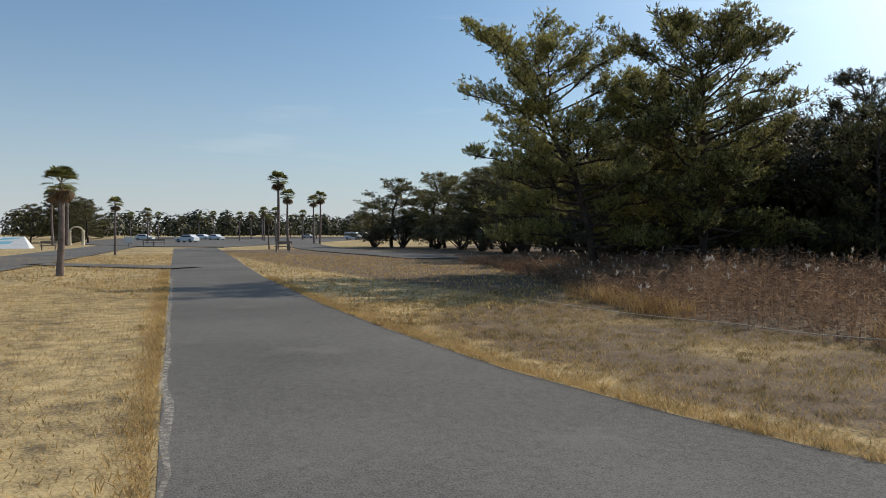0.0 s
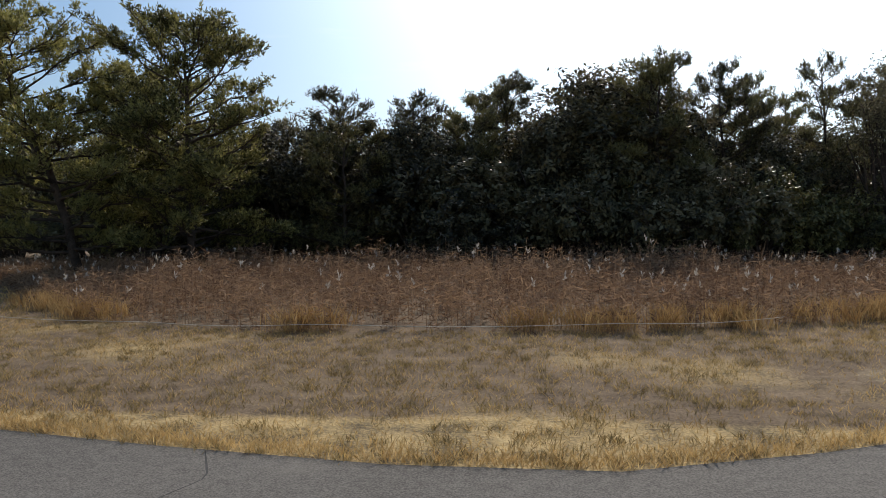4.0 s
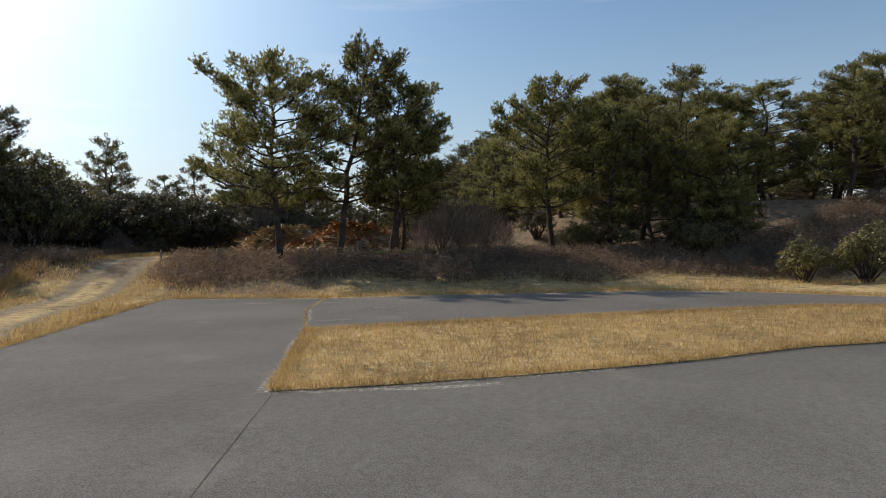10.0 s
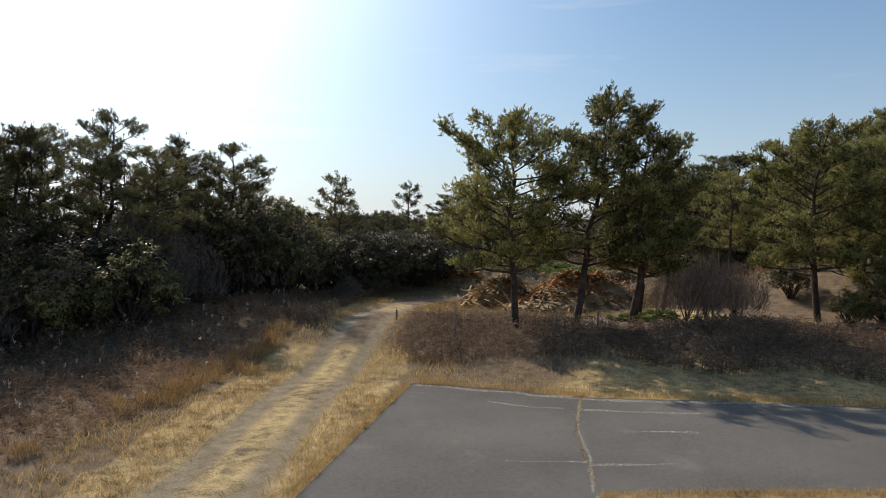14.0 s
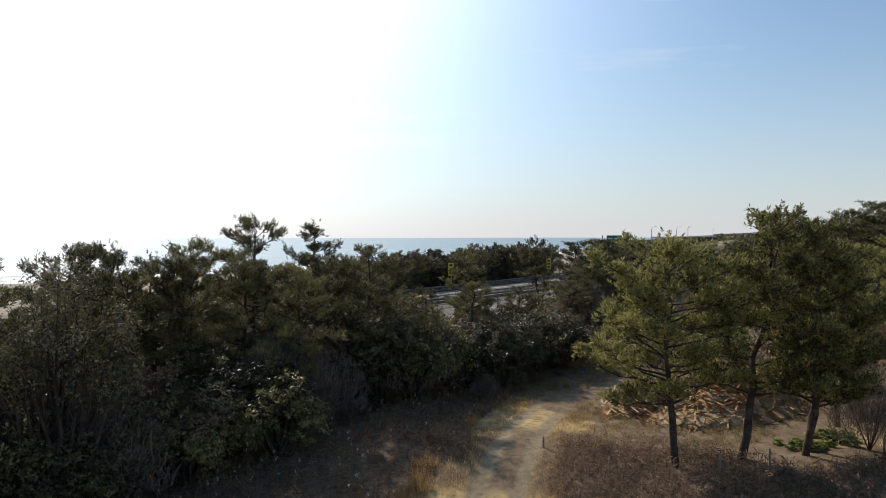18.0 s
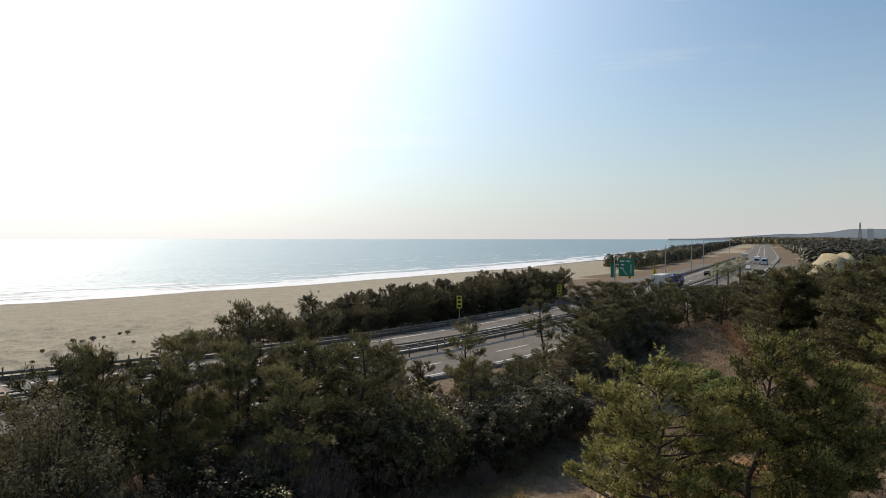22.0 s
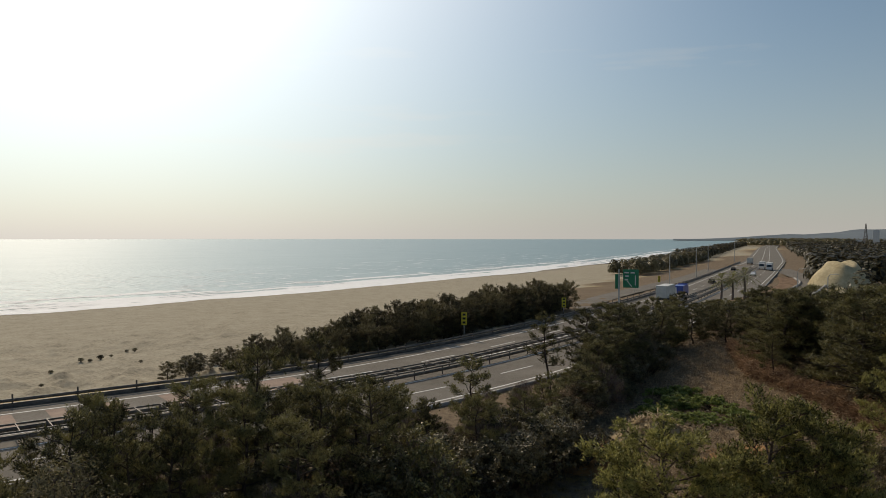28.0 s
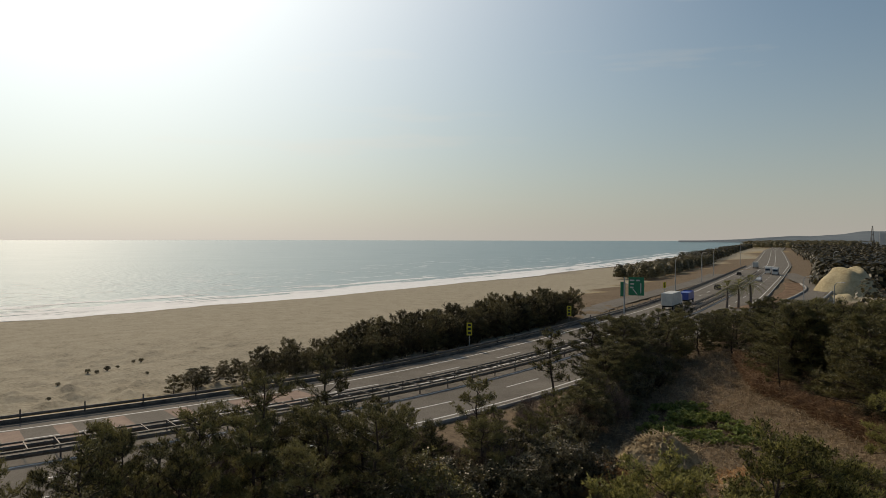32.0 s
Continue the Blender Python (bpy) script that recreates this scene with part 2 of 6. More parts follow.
def height(x, y):
    x, y = np.asarray(x, float), np.asarray(y, float)
    ry = lane_y(x)
    past = (x - 25) * 0.8 + (y - 13) * 0.6
    z = 1.05 * ease(past, 2.5, 10)
    z = z + ease(y - ry, -26 + 10 * ease(-x, 0, 25), -13) * (2 - z)
    z = z + 2.9 * ease(x, 44, 54) * (1 - ease(y, 9, 22)) * (1 - ease(x, 150, 220)) * ease(y, -120, -60)
    d = line_distance(TRACK, x, y)
    z = z - 0.07 * np.exp(-((d - 0.75) / 0.3) ** 2)
    z = z + 0.05 * rough(x, y, 2.3, 1.0) * ease(past, 4, 9)
    on_road = ease(-abs(y - ry), -17, -12)
    z = z * (1 - on_road) + 2.0 * on_road
    beach = ease(y - ry, 12, 16)
    sy = curve_y(SHORE, x)
    u = np.clip((sy - y) / np.maximum(sy - ry - 14, 20), -1, 1)
    dunes = 0.42 * np.maximum(rough(x, y, 0.95, 3.0) + 0.8 * rough(y, x, 0.7, 1.0), -0.1) * ease(rough(x, y, 13.0, 2.0), -0.3, 0.4) + 0.16 * rough(x, y, 4.0) + 0.10 * rough(y, x, 1.7, 2.0) + 0.35 * np.maximum(rough(x, y, 9.0, 0.5), 0)
    zb = np.where(u > 0, -1.05 + 3.0 * np.clip(u, 0, 1) ** 0.8 + dunes * ease(u, 0.45, 0.9), -1.05 + 6 * u)
    z = z * (1 - beach) + np.maximum(zb, -4) * beach
    return z


def at_ground(x, y):
    return float(height(x, y))


def spaced(*spans):
    out = []
    for a, b, s in spans:
        out.append(np.arange(a, b, s))
    return np.concatenate(out)


def away(a, b, n):
    return np.sign(b) * np.geomspace(abs(a), abs(b), n)


gx = np.concatenate([away(-100, -4950, 22)[::-1], spaced((-98, -15, 2), (-15, 60, 0.5), (60, 170, 2)), away(170, 4950, 26)])
gy = np.concatenate([away(-40, -4950, 16)[::-1], spaced((-38, 0, 2), (0, 45, 0.5), (45, 78, 2), (78, 128, 0.8), (128, 220, 2)), away(220, 4950, 20)])
GX, GY = np.meshgrid(gx, gy)
GZ = height(GX, GY)
idx = np.arange(GX.size).reshape(GX.shape)
quads = np.stack([idx[:-1, :-1], idx[:-1, 1:], idx[1:, 1:], idx[1:, :-1]], -1).reshape(-1, 4)


def ground_material():
    m = bpy.data.materials.new("ground_cover")
    m.use_nodes = True
    n, l = m.node_tree.nodes, m.node_tree.links
    b = n["Principled BSDF"]
    b.inputs["Roughness"].default_value, b.inputs["Specular IOR Level"].default_value = 0.95, 0.1
    co = n.new("ShaderNodeTexCoord")

    def speckle(scale, detail=5.0):
        q = n.new("ShaderNodeTexNoise"); q.inputs["Scale"].default_value = scale; q.inputs["Detail"].default_value = detail
        q.inputs["Roughness"].default_value = 0.65
        l.new(co.outputs["Object"], q.inputs["Vector"])
        return q.outputs[0]

    def ramped(src, stops):
        r = n.new("ShaderNodeValToRGB")
        e = r.color_ramp.elements
        while len(e) < len(stops):
            e.new(0.5)
        for k, (p, c) in zip(e, stops):
            k.position, k.color = p, (*c, 1)
        l.new(src, r.inputs[0])
        return r.outputs[0]

    def mixed(a, b2, f):
        q = n.new("ShaderNodeMix"); q.data_type = "RGBA"
        l.new(f, q.inputs[0]); l.new(a, q.inputs[6]); l.new(b2, q.inputs[7])
        return q.outputs[2]

    def summed(a, b2, k):
        q = n.new("ShaderNodeMath"); q.operation = "MULTIPLY_ADD"
        l.new(b2, q.inputs[0]); q.inputs[1].default_value = k; l.new(a, q.inputs[2])
        return q.outputs[0]

    fine, mid, wide = speckle(26), speckle(2.4), speckle(0.3)
    half = n.new("ShaderNodeMath"); half.operation = "MULTIPLY"; half.inputs[1].default_value = 0.5; l.new(mid, half.inputs[0])
    both = summed(half.outputs[0], fine, 0.5)
    less = n.new("ShaderNodeMath"); less.operation = "MULTIPLY"; less.inputs[1].default_value = 0.75; l.new(both, less.inputs[0])
    three = summed(less.outputs[0], wide, 0.25)
    lawn = ramped(three, [(0.41, (0.15, 0.115, 0.070)), (0.465, (0.30, 0.228, 0.120)), (0.525, (0.47, 0.345, 0.165)), (0.60, (0.62, 0.47, 0.24))])
    scrub = ramped(both, [(0.36, (0.075, 0.054, 0.036)), (0.5, (0.185, 0.135, 0.088)), (0.66, (0.31, 0.235, 0.15))])
    dirt = ramped(both, [(0.36, (0.15, 0.118, 0.075)), (0.5, (0.265, 0.212, 0.135)), (0.66, (0.385, 0.32, 0.22))])
    sand = ramped(three, [(0.39, (0.185, 0.158, 0.112)), (0.47, (0.325, 0.282, 0.205)), (0.60, (0.43, 0.38, 0.285))])
    wet = ramped(both, [(0.4, (0.24, 0.205, 0.155)), (0.6, (0.30, 0.26, 0.20))])
    col = lawn
    for key, src in (("scrub", scrub), ("dirt", dirt), ("sand", sand), ("wet", wet)):
        at = n.new("ShaderNodeAttribute"); at.attribute_name = key
        sharp = n.new("ShaderNodeMapRange"); sharp.inputs[1].default_value, sharp.inputs[2].default_value = 0.35, 0.65
        l.new(summed(at.outputs["Fac"], mid, 0.5), sharp.inputs[0])
        low = n.new("ShaderNodeMath"); low.operation = "SUBTRACT"; low.inputs[1].default_value = 0.25
        l.new(sharp.inputs[0].links[0].from_socket, low.inputs[0]); l.new(low.outputs[0], sharp.inputs[0])
        col = mixed(col, src, sharp.outputs[0])
    l.new(col, b.inputs["Base Color"])
    bp = n.new("ShaderNodeBump"); bp.inputs["Strength"].default_value, bp.inputs["Distance"].default_value = 0.7, 0.06
    l.new(both, bp.inputs["Height"]); l.new(bp.outputs[0], b.inputs["Normal"])
    return m


FRONT = ((-200, 75), (-60, 50), (-26, 36), (-10, 30.5), (0, 27.5), (8, 27.5), (15, 28), (25, 31.0), (36, 33.0), (45.8, 34.8), (52.5, 38), (62, 42), (73, 47.3), (88, 53), (95, 55.5), (120, 62))
M_GROUND = ground_material()
me = mesh_of("ground", np.stack([GX.ravel(), GY.ravel(), GZ.ravel()], -1), quads, M_GROUND, True)
fx, fy = GX.ravel(), GY.ravel()
lane = lane_y(fx)
shore = curve_y(SHORE, fx)
MASKS = dict(
    sand=np.maximum(ease(fy - lane - 26 * ease(fx, 98, 115) * (1 - ease(fx, 420, 600)), 12.5, 15.5), ease(-np.hypot((fx - 226) / 24, (fy - 84) / 12), -1.2, -0.8)),
    wet=ease(fy - shore, -9, -4),
    # beyond x 34 scrub covers the track too, darkening the clearing as tree shade
    scrub=np.maximum.reduce([(0.68 + 0.22 * rough(fx, fy, 1.1, 1.0) + 0.16 * rough(fy, fx, 0.6, 2.0)) * ease(fx, -16, -12) * (1 - ease(fx, 10, 14)) * (fy > 6.2 + np.maximum(fx - 2, 0) * 0.55 + np.maximum(-fx - 6, 0) * 0.5), ease(fy - curve_y(FRONT, fx), -18.5, -15.5) * (fx < 60) * (fx > -70) * ((line_distance(TRACK, fx, fy) > 2.5) | (fx > 34)),
                             0.8 * ease((fx - 25) * 0.8 + (fy - 13) * 0.6, 5.0, 7.0) * (1 - ease((fx - 25) * 0.8 + (fy - 13) * 0.6, 11, 14)) * (fy > -6),
                             ease(fx, 54, 60), 0.9 * ease(fx, 42, 45) * (fy < 24)]) * (1 - ease(fy - lane - 26 * ease(fx, 98, 115) * (1 - ease(fx, 420, 600)), 11, 13)),
    # track dirt fades beyond x 33, also for the shade painted there
    dirt=np.maximum.reduce([(0.09 * rough(fx, fy, 1.3) + 0.06 * rough(fy, fx, 0.6, 2.0)) * ease(fx, -9, -4) * (1 - ease(fx, 9, 12)) * (fy > 6.4 + np.maximum(fx - 2, 0) * 0.55), 0.62 * np.exp(-(line_distance(TRACK, fx, fy) / 1.1) ** 4) * (fx > 3) * (1 - ease(fx, 11, 17)), 0.8 * np.exp(-((line_distance(TRACK, fx, fy) - 0.75) / 0.45) ** 2) * (fx > 4) * (1 - 0.75 * ease(fx, 33, 38)), 0.35 * np.exp(-(((fx - 50) / 6) ** 2 + ((fy - 28) / 4) ** 2)),
                            ease(-np.hypot((fx - 222) / 22, (fy - 84) / 11), -1.2, -0.8)]),
)
for key, values in MASKS.items():
    me.attributes.new(key, "FLOAT", "POINT").data.foreach_set("value", values.astype(np.float32))
tagged(new("ground", me), "dry winter lawn, scrub, track and sandy beach", "ground", kind="structure")

low = [(x, y - 14, -1.0) for x, y in SHORE]
vs = low + [(x, 4950.0, -1.0) for x, y in SHORE]
vs[0] = (-4950, 140, -1.0); vs[len(low)] = (-4950, 4950, -1.0)
fs = [(i, i + 1, len(low) + i + 1, len(low) + i) for i in range(len(low) - 1)]
tagged(new("water", mesh_of("water", vs, fs, M_WATER)), "blue-green sea with small waves", "sea", kind="structure")


def slab(points, top, thick=0.05):
    bm = bmesh.new()
    f = bm.faces.new([bm.verts.new((x, y, top)) for x, y in points])
    bmesh.ops.recalc_face_normals(bm, faces=[f])
    if f.normal.z < 0:
        f.normal_flip()
    r = bmesh.ops.extrude_face_region(bm, geom=[f])
    for v in [g for g in r["geom"] if isinstance(g, bmesh.types.BMVert)]:
        v.co.z = top
    for v in f.verts:
        v.co.z = top - thick
    bmesh.ops.triangulate(bm, faces=bm.faces[:], ngon_method="EAR_CLIP")
    bmesh.ops.recalc_face_normals(bm, faces=bm.faces[:])
    me = bpy.data.meshes.new("slab"); bm.to_mesh(me); bm.free()
    return me


LOT = [(-83, 46.5), (-45, 25.6), (-37.2, 21.2), (-27, 15.6), (-16.7, 10.3), (-12.2, 8.2), (-8.2, 6.5), (-5.5, 5.7), (-3.5, 5.3), (-1.5, 5.0), (0.2, 5.0),
       (1.8, 5.6), (4.2, 6.8), (6.3, 8.0), (9.9, 9.8), (13.3, 11.6), (24.0, 17.7), (25.2, 15.2), (26.0, 12.9), (28.5, 9.8), (32.0, 4.5), (33.0, 1.0), (32.2, -3), (30, -9), (26, -14),
       (13, -14), (12.5, -8), (11.5, -2), (9.7, 0.7), (7.9, 2.4), (6.5, 1.3), (3, -4.5), (1, -3.2), (-2.5, -1.15), (-7.2, 1.3), (-10.1, 2.8), (-17.2, 6.5), (-34.7, 15.6), (-82.4, 40.6)]
ob = new("road", slab(LOT, 0.004)); ob.data.materials.append(M_ASPHALT)
tagged(ob, "weathered grey asphalt park road and turning place", "road", kind="structure")
ISLAND = [(14.0, 5.75), (14.9, 4.55), (16.3, 3.0), (18.2, 1.15), (20.4, -0.6), (22.5, -3.0), (25, -6.5), (27.5, -9.5), (29.5, -8), (29.2, -4), (28.0, -1.0), (25.4, 2.1), (22.5, 5.3), (20.8, 7.1), (19.1, 8.8)]
ob = new("grass_island", slab(ISLAND, 0.02, 0.03)); ob.data.materials.append(M_GROUND)
tagged(ob, "low island of dry yellow grass in the asphalt", "lawn", kind="structure")

# ---- trees ----
def tube(points, radii, sides=6):
    pts = np.array(points, float); n = len(pts)
    d = np.gradient(pts, axis=0); d /= np.linalg.norm(d, axis=1)[:, None] + 1e-9
    ref = np.array([0.3, 0.5, 0.81]) if abs(d[0, 2]) < 0.7 else np.array([1.0, 0.1, 0])
    u = np.cross(d, ref); u /= np.linalg.norm(u, axis=1)[:, None] + 1e-9
    w = np.cross(d, u)
    ang = np.arange(sides) * 2 * np.pi / sides
    ring = pts[:, None] + np.array(radii)[:, None, None] * (np.cos(ang)[None, :, None] * u[:, None] + np.sin(ang)[None, :, None] * w[:, None])
    i = np.arange(n - 1)[:, None] * sides; j = np.arange(sides)[None]; k = (j + 1) % sides
    f = np.stack([i + j, i + k, i + sides + k, i + sides + j], -1).reshape(-1, 4)
    return ring.reshape(-1, 3), f


def joined(pieces):
    vs, fs, o = [], [], 0
    for v, f in pieces:
        vs.append(v); fs.append(f + o); o += len(v)
    return np.concatenate(vs), np.concatenate(fs)


def needles(centres, ups, per, length, width, r, cone=0.7, along_axis=0.0):
    """Brushes of needles: thin kites fanned about an axis from each centre."""
    n = len(centres)
    d = r.normal(size=(n, per, 3)); d /= np.linalg.norm(d, axis=2)[:, :, None]
    d = d * cone + ups[:, None] * 0.85
    base = centres[:, None] + ups[:, None] * (along_axis * r.uniform(0, 1, (n, per, 1)))
    tip = base + d * (length * r.uniform(0.7, 1.2, (n, per, 1)))
    side = np.cross(d, r.normal(size=(n, per, 3))); side /= np.linalg.norm(side, axis=2)[:, :, None] + 1e-9
    side *= width / 2
    mid = base * 0.45 + tip * 0.55
    v = np.stack([base, mid - side, tip, mid + side], 2).reshape(-1, 3)
    return v, np.arange(len(v)).reshape(-1, 4)


def unit(v):
    return v / (np.linalg.norm(v, axis=-1, keepdims=True) + 1e-9)


def pine_parts(h, spread, bare, seed, limbs=34, lean=0.0, per=9, shoots=10, long=0.125, wide=0.046, forks=3.9, top=0.5, full=0.74):
    """Trunk, limbs in loose whorls, side branches that turn up, and a bottle brush of needles on every shoot."""
    r = np.random.default_rng(seed)
    steps = np.linspace(0, 1, 10)
    wob = np.cumsum(r.normal(0, 0.011 * h, (10, 2)), 0); wob -= wob[0]
    trunk_pts = np.stack([wob[:, 0] + lean * h * steps ** 1.2, wob[:, 1], h * 0.96 * steps], -1)
    pieces = [tube(trunk_pts, 0.0155 * h * (1 - steps) ** 0.85 + 0.02, 9)]
    centres, axes = [], []
    up = np.array([0, 0, 1.0])
    for k in range(limbs):
        f = min((k + r.uniform(-0.4, 0.9)) / limbs, 0.985)
        f = max(f, 0.0)
        s = bare + (1 - bare) * f
        o = np.array([np.interp(s, steps, trunk_pts[:, c]) for c in range(3)])
        reach = spread * (full + 0.62 * f) * (1 - f) ** top * r.uniform(0.6, 1.1) + 0.22
        a = k * 2.4 + r.normal(0, 0.45)
        out = np.array([np.cos(a), np.sin(a), 0])
        rise = r.normal(0.08, 0.15) + 0.6 * f ** 1.5
        q = np.linspace(0, 1, 6)[:, None]
        bend = np.array([-out[1], out[0], 0]) * r.normal(0, 0.12)
        pts = o + out * reach * q + bend * reach * q * q + up * reach * (rise * q + 0.08 * q ** 2.2) + r.normal(0, 0.045 * reach, (6, 3)) * q
        pieces.append(tube(pts, (0.0075 * h * (1 - 0.72 * s) + 0.006 * reach) * (1 - 0.85 * q[:, 0]) * 0.8 + 0.007, 5))
        count = int(forks * (1 + reach)) + 1
        for c in range(count):
            e = 1.0 if c == 0 else 1 - 0.7 * r.uniform(0, 1) ** 1.25
            base = np.array([np.interp(e, q[:, 0], pts[:, c2]) for c2 in range(3)])
            turn = r.normal(0, 0.85) if c else 0.0
            d = unit(out * np.cos(turn) + np.array([-out[1], out[0], 0]) * np.sin(turn) + up * r.uniform(0.0, 0.75))
            L = (0.16 + 0.2 * reach * (1.25 - e)) * r.uniform(0.7, 1.5) + 0.14
            mid, end = base + d * L * 0.55, base + d * L + up * L * 0.28
            pieces.append(tube(np.stack([base, mid, end]), [0.017, 0.012, 0.006], 4))
            m = max(int(shoots * r.uniform(0.7, 1.5) * (0.7 + 0.5 * L)), 4)
            t = r.uniform(0.35, 1.05, (m, 1))
            centres.append(base * (1 - t) + end * t + r.normal(0, 0.10 + 0.05 * L, (m, 3)) * [1, 1, 0.8])
            axes.append(unit(d * r.uniform(0.1, 0.8, (m, 1)) + up * r.uniform(0.3, 1.0, (m, 1)) + r.normal(0, 0.4, (m, 3))))
    lead = trunk_pts[-1] + r.normal(0, 1, (26, 3)) * [0.14, 0.14, 0.2]
    centres.append(lead); axes.append(unit(up + r.normal(0, 0.3, (26, 3))))
    C, A = np.concatenate(centres), np.concatenate(axes)
    v, f = needles(C, A, per, long, wide, r, 0.95, long * 1.25)
    tv, tf = joined(pieces)
    fit = h / max(np.percentile(v[:, 2], 99.6), 0.5)                      # the highest shoot stands at the tree's height
    v[:, 2] *= fit; tv[:, 2] *= fit
    return (tv, tf), (v, f)


def pine(name, label, h, spread, bare, seed, mat=None, **kw):
    root = thing(name, label, "pine tree")
    (tv, tf), (cv, cf) = pine_parts(h, spread, bare, seed, **kw)
    part("trunk", mesh_of("trunk", tv, tf, M_BARK, True), root, "dark rough pine trunk and limbs")
    part("crown", mesh_of("crown", cv, cf, mat or M_PINE), root, "dark green needle clumps")
    return root


def bush_parts(w, h, seed, leaves=5000, size=0.13, lobes=16, clump=0.2, hollow=0.25, ball=1.0):
    """Stems, lobes set over a dome, and clumps of leaves over each lobe with gaps between them."""
    r = np.random.default_rng(seed)
    a = r.uniform(0, 6.28, lobes); d = np.sqrt(r.uniform(0, 1, lobes)) * w * 0.38
    c = np.stack([np.cos(a) * d, np.sin(a) * d, h * (hollow + 0.5 * r.uniform(0.1, 1, lobes) ** 0.6 * (1 - (d / (w * 0.46)) ** 2))], -1)
    rad = r.uniform(0.14, 0.22, lobes) * min(w, h * 1.3) * ball
    tufts = max(leaves // 22, 30)
    k = r.integers(0, lobes, tufts)
    n = unit(r.normal(size=(tufts, 3)) + [0, 0, 0.25])
    tc = c[k] + n * (rad[k] * r.uniform(0.6, 1.12, tufts))[:, None] * np.array([1, 1, 0.85])
    j = r.integers(0, tufts, leaves)
    p = tc[j] + r.normal(0, clump * 0.5, (leaves, 3)) * [1, 1, 0.8]
    p[:, 2] = np.maximum(p[:, 2], 0.05 + r.uniform(0, 0.3, leaves))
    axis = unit(n[j] * 0.7 + [0, 0, 0.5] + r.normal(0, 0.55, (leaves, 3)))
    u = unit(np.cross(axis, r.normal(size=(leaves, 3))))
    v = np.cross(axis, u)
    s = size * r.uniform(0.55, 1.3, (leaves, 1))
    q = np.stack([p - u * s, p - v * s * 0.45, p + u * s, p + v * s * 0.45], 1).reshape(-1, 3)
    stems = []
    for i in range(lobes):
        b = np.array([r.normal(0, 0.12), r.normal(0, 0.12), 0])
        knee = b * 0.4 + c[i] * 0.5 + np.array([r.normal(0, 0.15), r.normal(0, 0.15), 0.1])
        stems.append(tube(np.stack([b, knee, c[i]]), [0.012 * h + 0.02, 0.008 * h + 0.012, 0.012], 5))
        for _ in range(3):
            e = c[i] + unit(r.normal(size=3) + [0, 0, 0.5]) * rad[i] * 0.9
            stems.append(tube(np.stack([c[i], (c[i] + e) / 2 + r.normal(0, 0.05, 3), e]), [0.016, 0.011, 0.005], 4))
    return joined(stems), (q, np.arange(len(q)).reshape(-1, 4))


def bush(name, label, w, h, seed, mat=None, category="shrub", **kw):
    root = thing(name, label, category)
    (tv, tf), (cv, cf) = bush_parts(w, h, seed, **kw)
    part("trunk", mesh_of("trunk", tv, tf, M_BARK, True), root, "dark branching stems")
    part("crown", mesh_of("leaves", cv, cf, mat or M_LEAF), root, "dense small leaves")
    return root


def copied(proto, m):
    ob = copy_thing(proto, m)
    ob.matrix_basis = m
    return ob


def placed(proto, x, y, s=1.0, turn=0.0, sz=None, sink=0.05):
    m = pose(x, y, at_ground(x, y) - sink, 0, 0, turn) @ Matrix.Diagonal((s, s, sz or s, 1))
    return copied(proto, m)


# ---- highway ----
M_PAINT = material("road_paint", (0.55, 0.55, 0.52), (0.72, 0.71, 0.68), 1.5, 0.7, 0, 12)
M_RED = material("red_road_coating", (0.215, 0.145, 0.11), (0.32, 0.225, 0.17), 0.8, 0.85, 0, 9)
M_STEEL = material("weathered_steel", (0.085, 0.07, 0.058), (0.21, 0.18, 0.15), 1.2, 0.65, 0, 8, 0.4)
M_CONCRETE = material("grey_concrete", (0.24, 0.23, 0.21), (0.42, 0.40, 0.37), 0.8, 0.9, 0.2, 10)
xs = np.concatenate([np.arange(-28, 220, 4.0), np.geomspace(220, 1450, 60)])
yc = lane_y(xs); sl = np.gradient(yc, xs); nn = np.sqrt(1 + sl * sl)


def along(x, off):
    """The point of the highway at x, off metres to its sea side."""
    s = float(lane_y(x + 2) - lane_y(x - 2)) / 4
    k = math.sqrt(1 + s * s)
    return x - off * s / k, float(lane_y(x)) + off / k, math.degrees(math.atan(s))


def strip(off_a, off_b, z, x0=-28, x1=1450):
    k = (xs >= x0) & (xs <= x1)
    X, Y, S, N = xs[k], yc[k], sl[k], nn[k]
    a = np.stack([X - off_a * S / N, Y + off_a / N, np.full(len(X), z)], -1)
    b = np.stack([X - off_b * S / N, Y + off_b / N, np.full(len(X), z)], -1)
    n = len(X); i = np.arange(n - 1)
    return np.concatenate([a, b]), np.stack([i, i + 1, n + i + 1, n + i], -1)


def bar(off_a, off_b, z0, z1, x0, x1, step=4.0):
    """A rail or wall of a given section along the highway."""
    X = np.arange(x0, x1, step)
    P = np.array([along(x, 0)[:2] + (along(x, 0)[2],) for x in X])
    t = np.radians(P[:, 2]); nx, ny = -np.sin(t), np.cos(t)
    ring = [np.stack([P[:, 0] + o * nx, P[:, 1] + o * ny, np.full(len(X), z)], -1) for o, z in ((off_a, z0), (off_b, z0), (off_b, z1), (off_a, z1))]
    v = np.stack(ring, 1).reshape(-1, 3)
    i = np.arange(len(X) - 1)[:, None] * 4; j = np.arange(4)[None]; k = (j + 1) % 4
    return v, np.stack([i + j, i + 4 + j, i + 4 + k, i + k], -1).reshape(-1, 4)


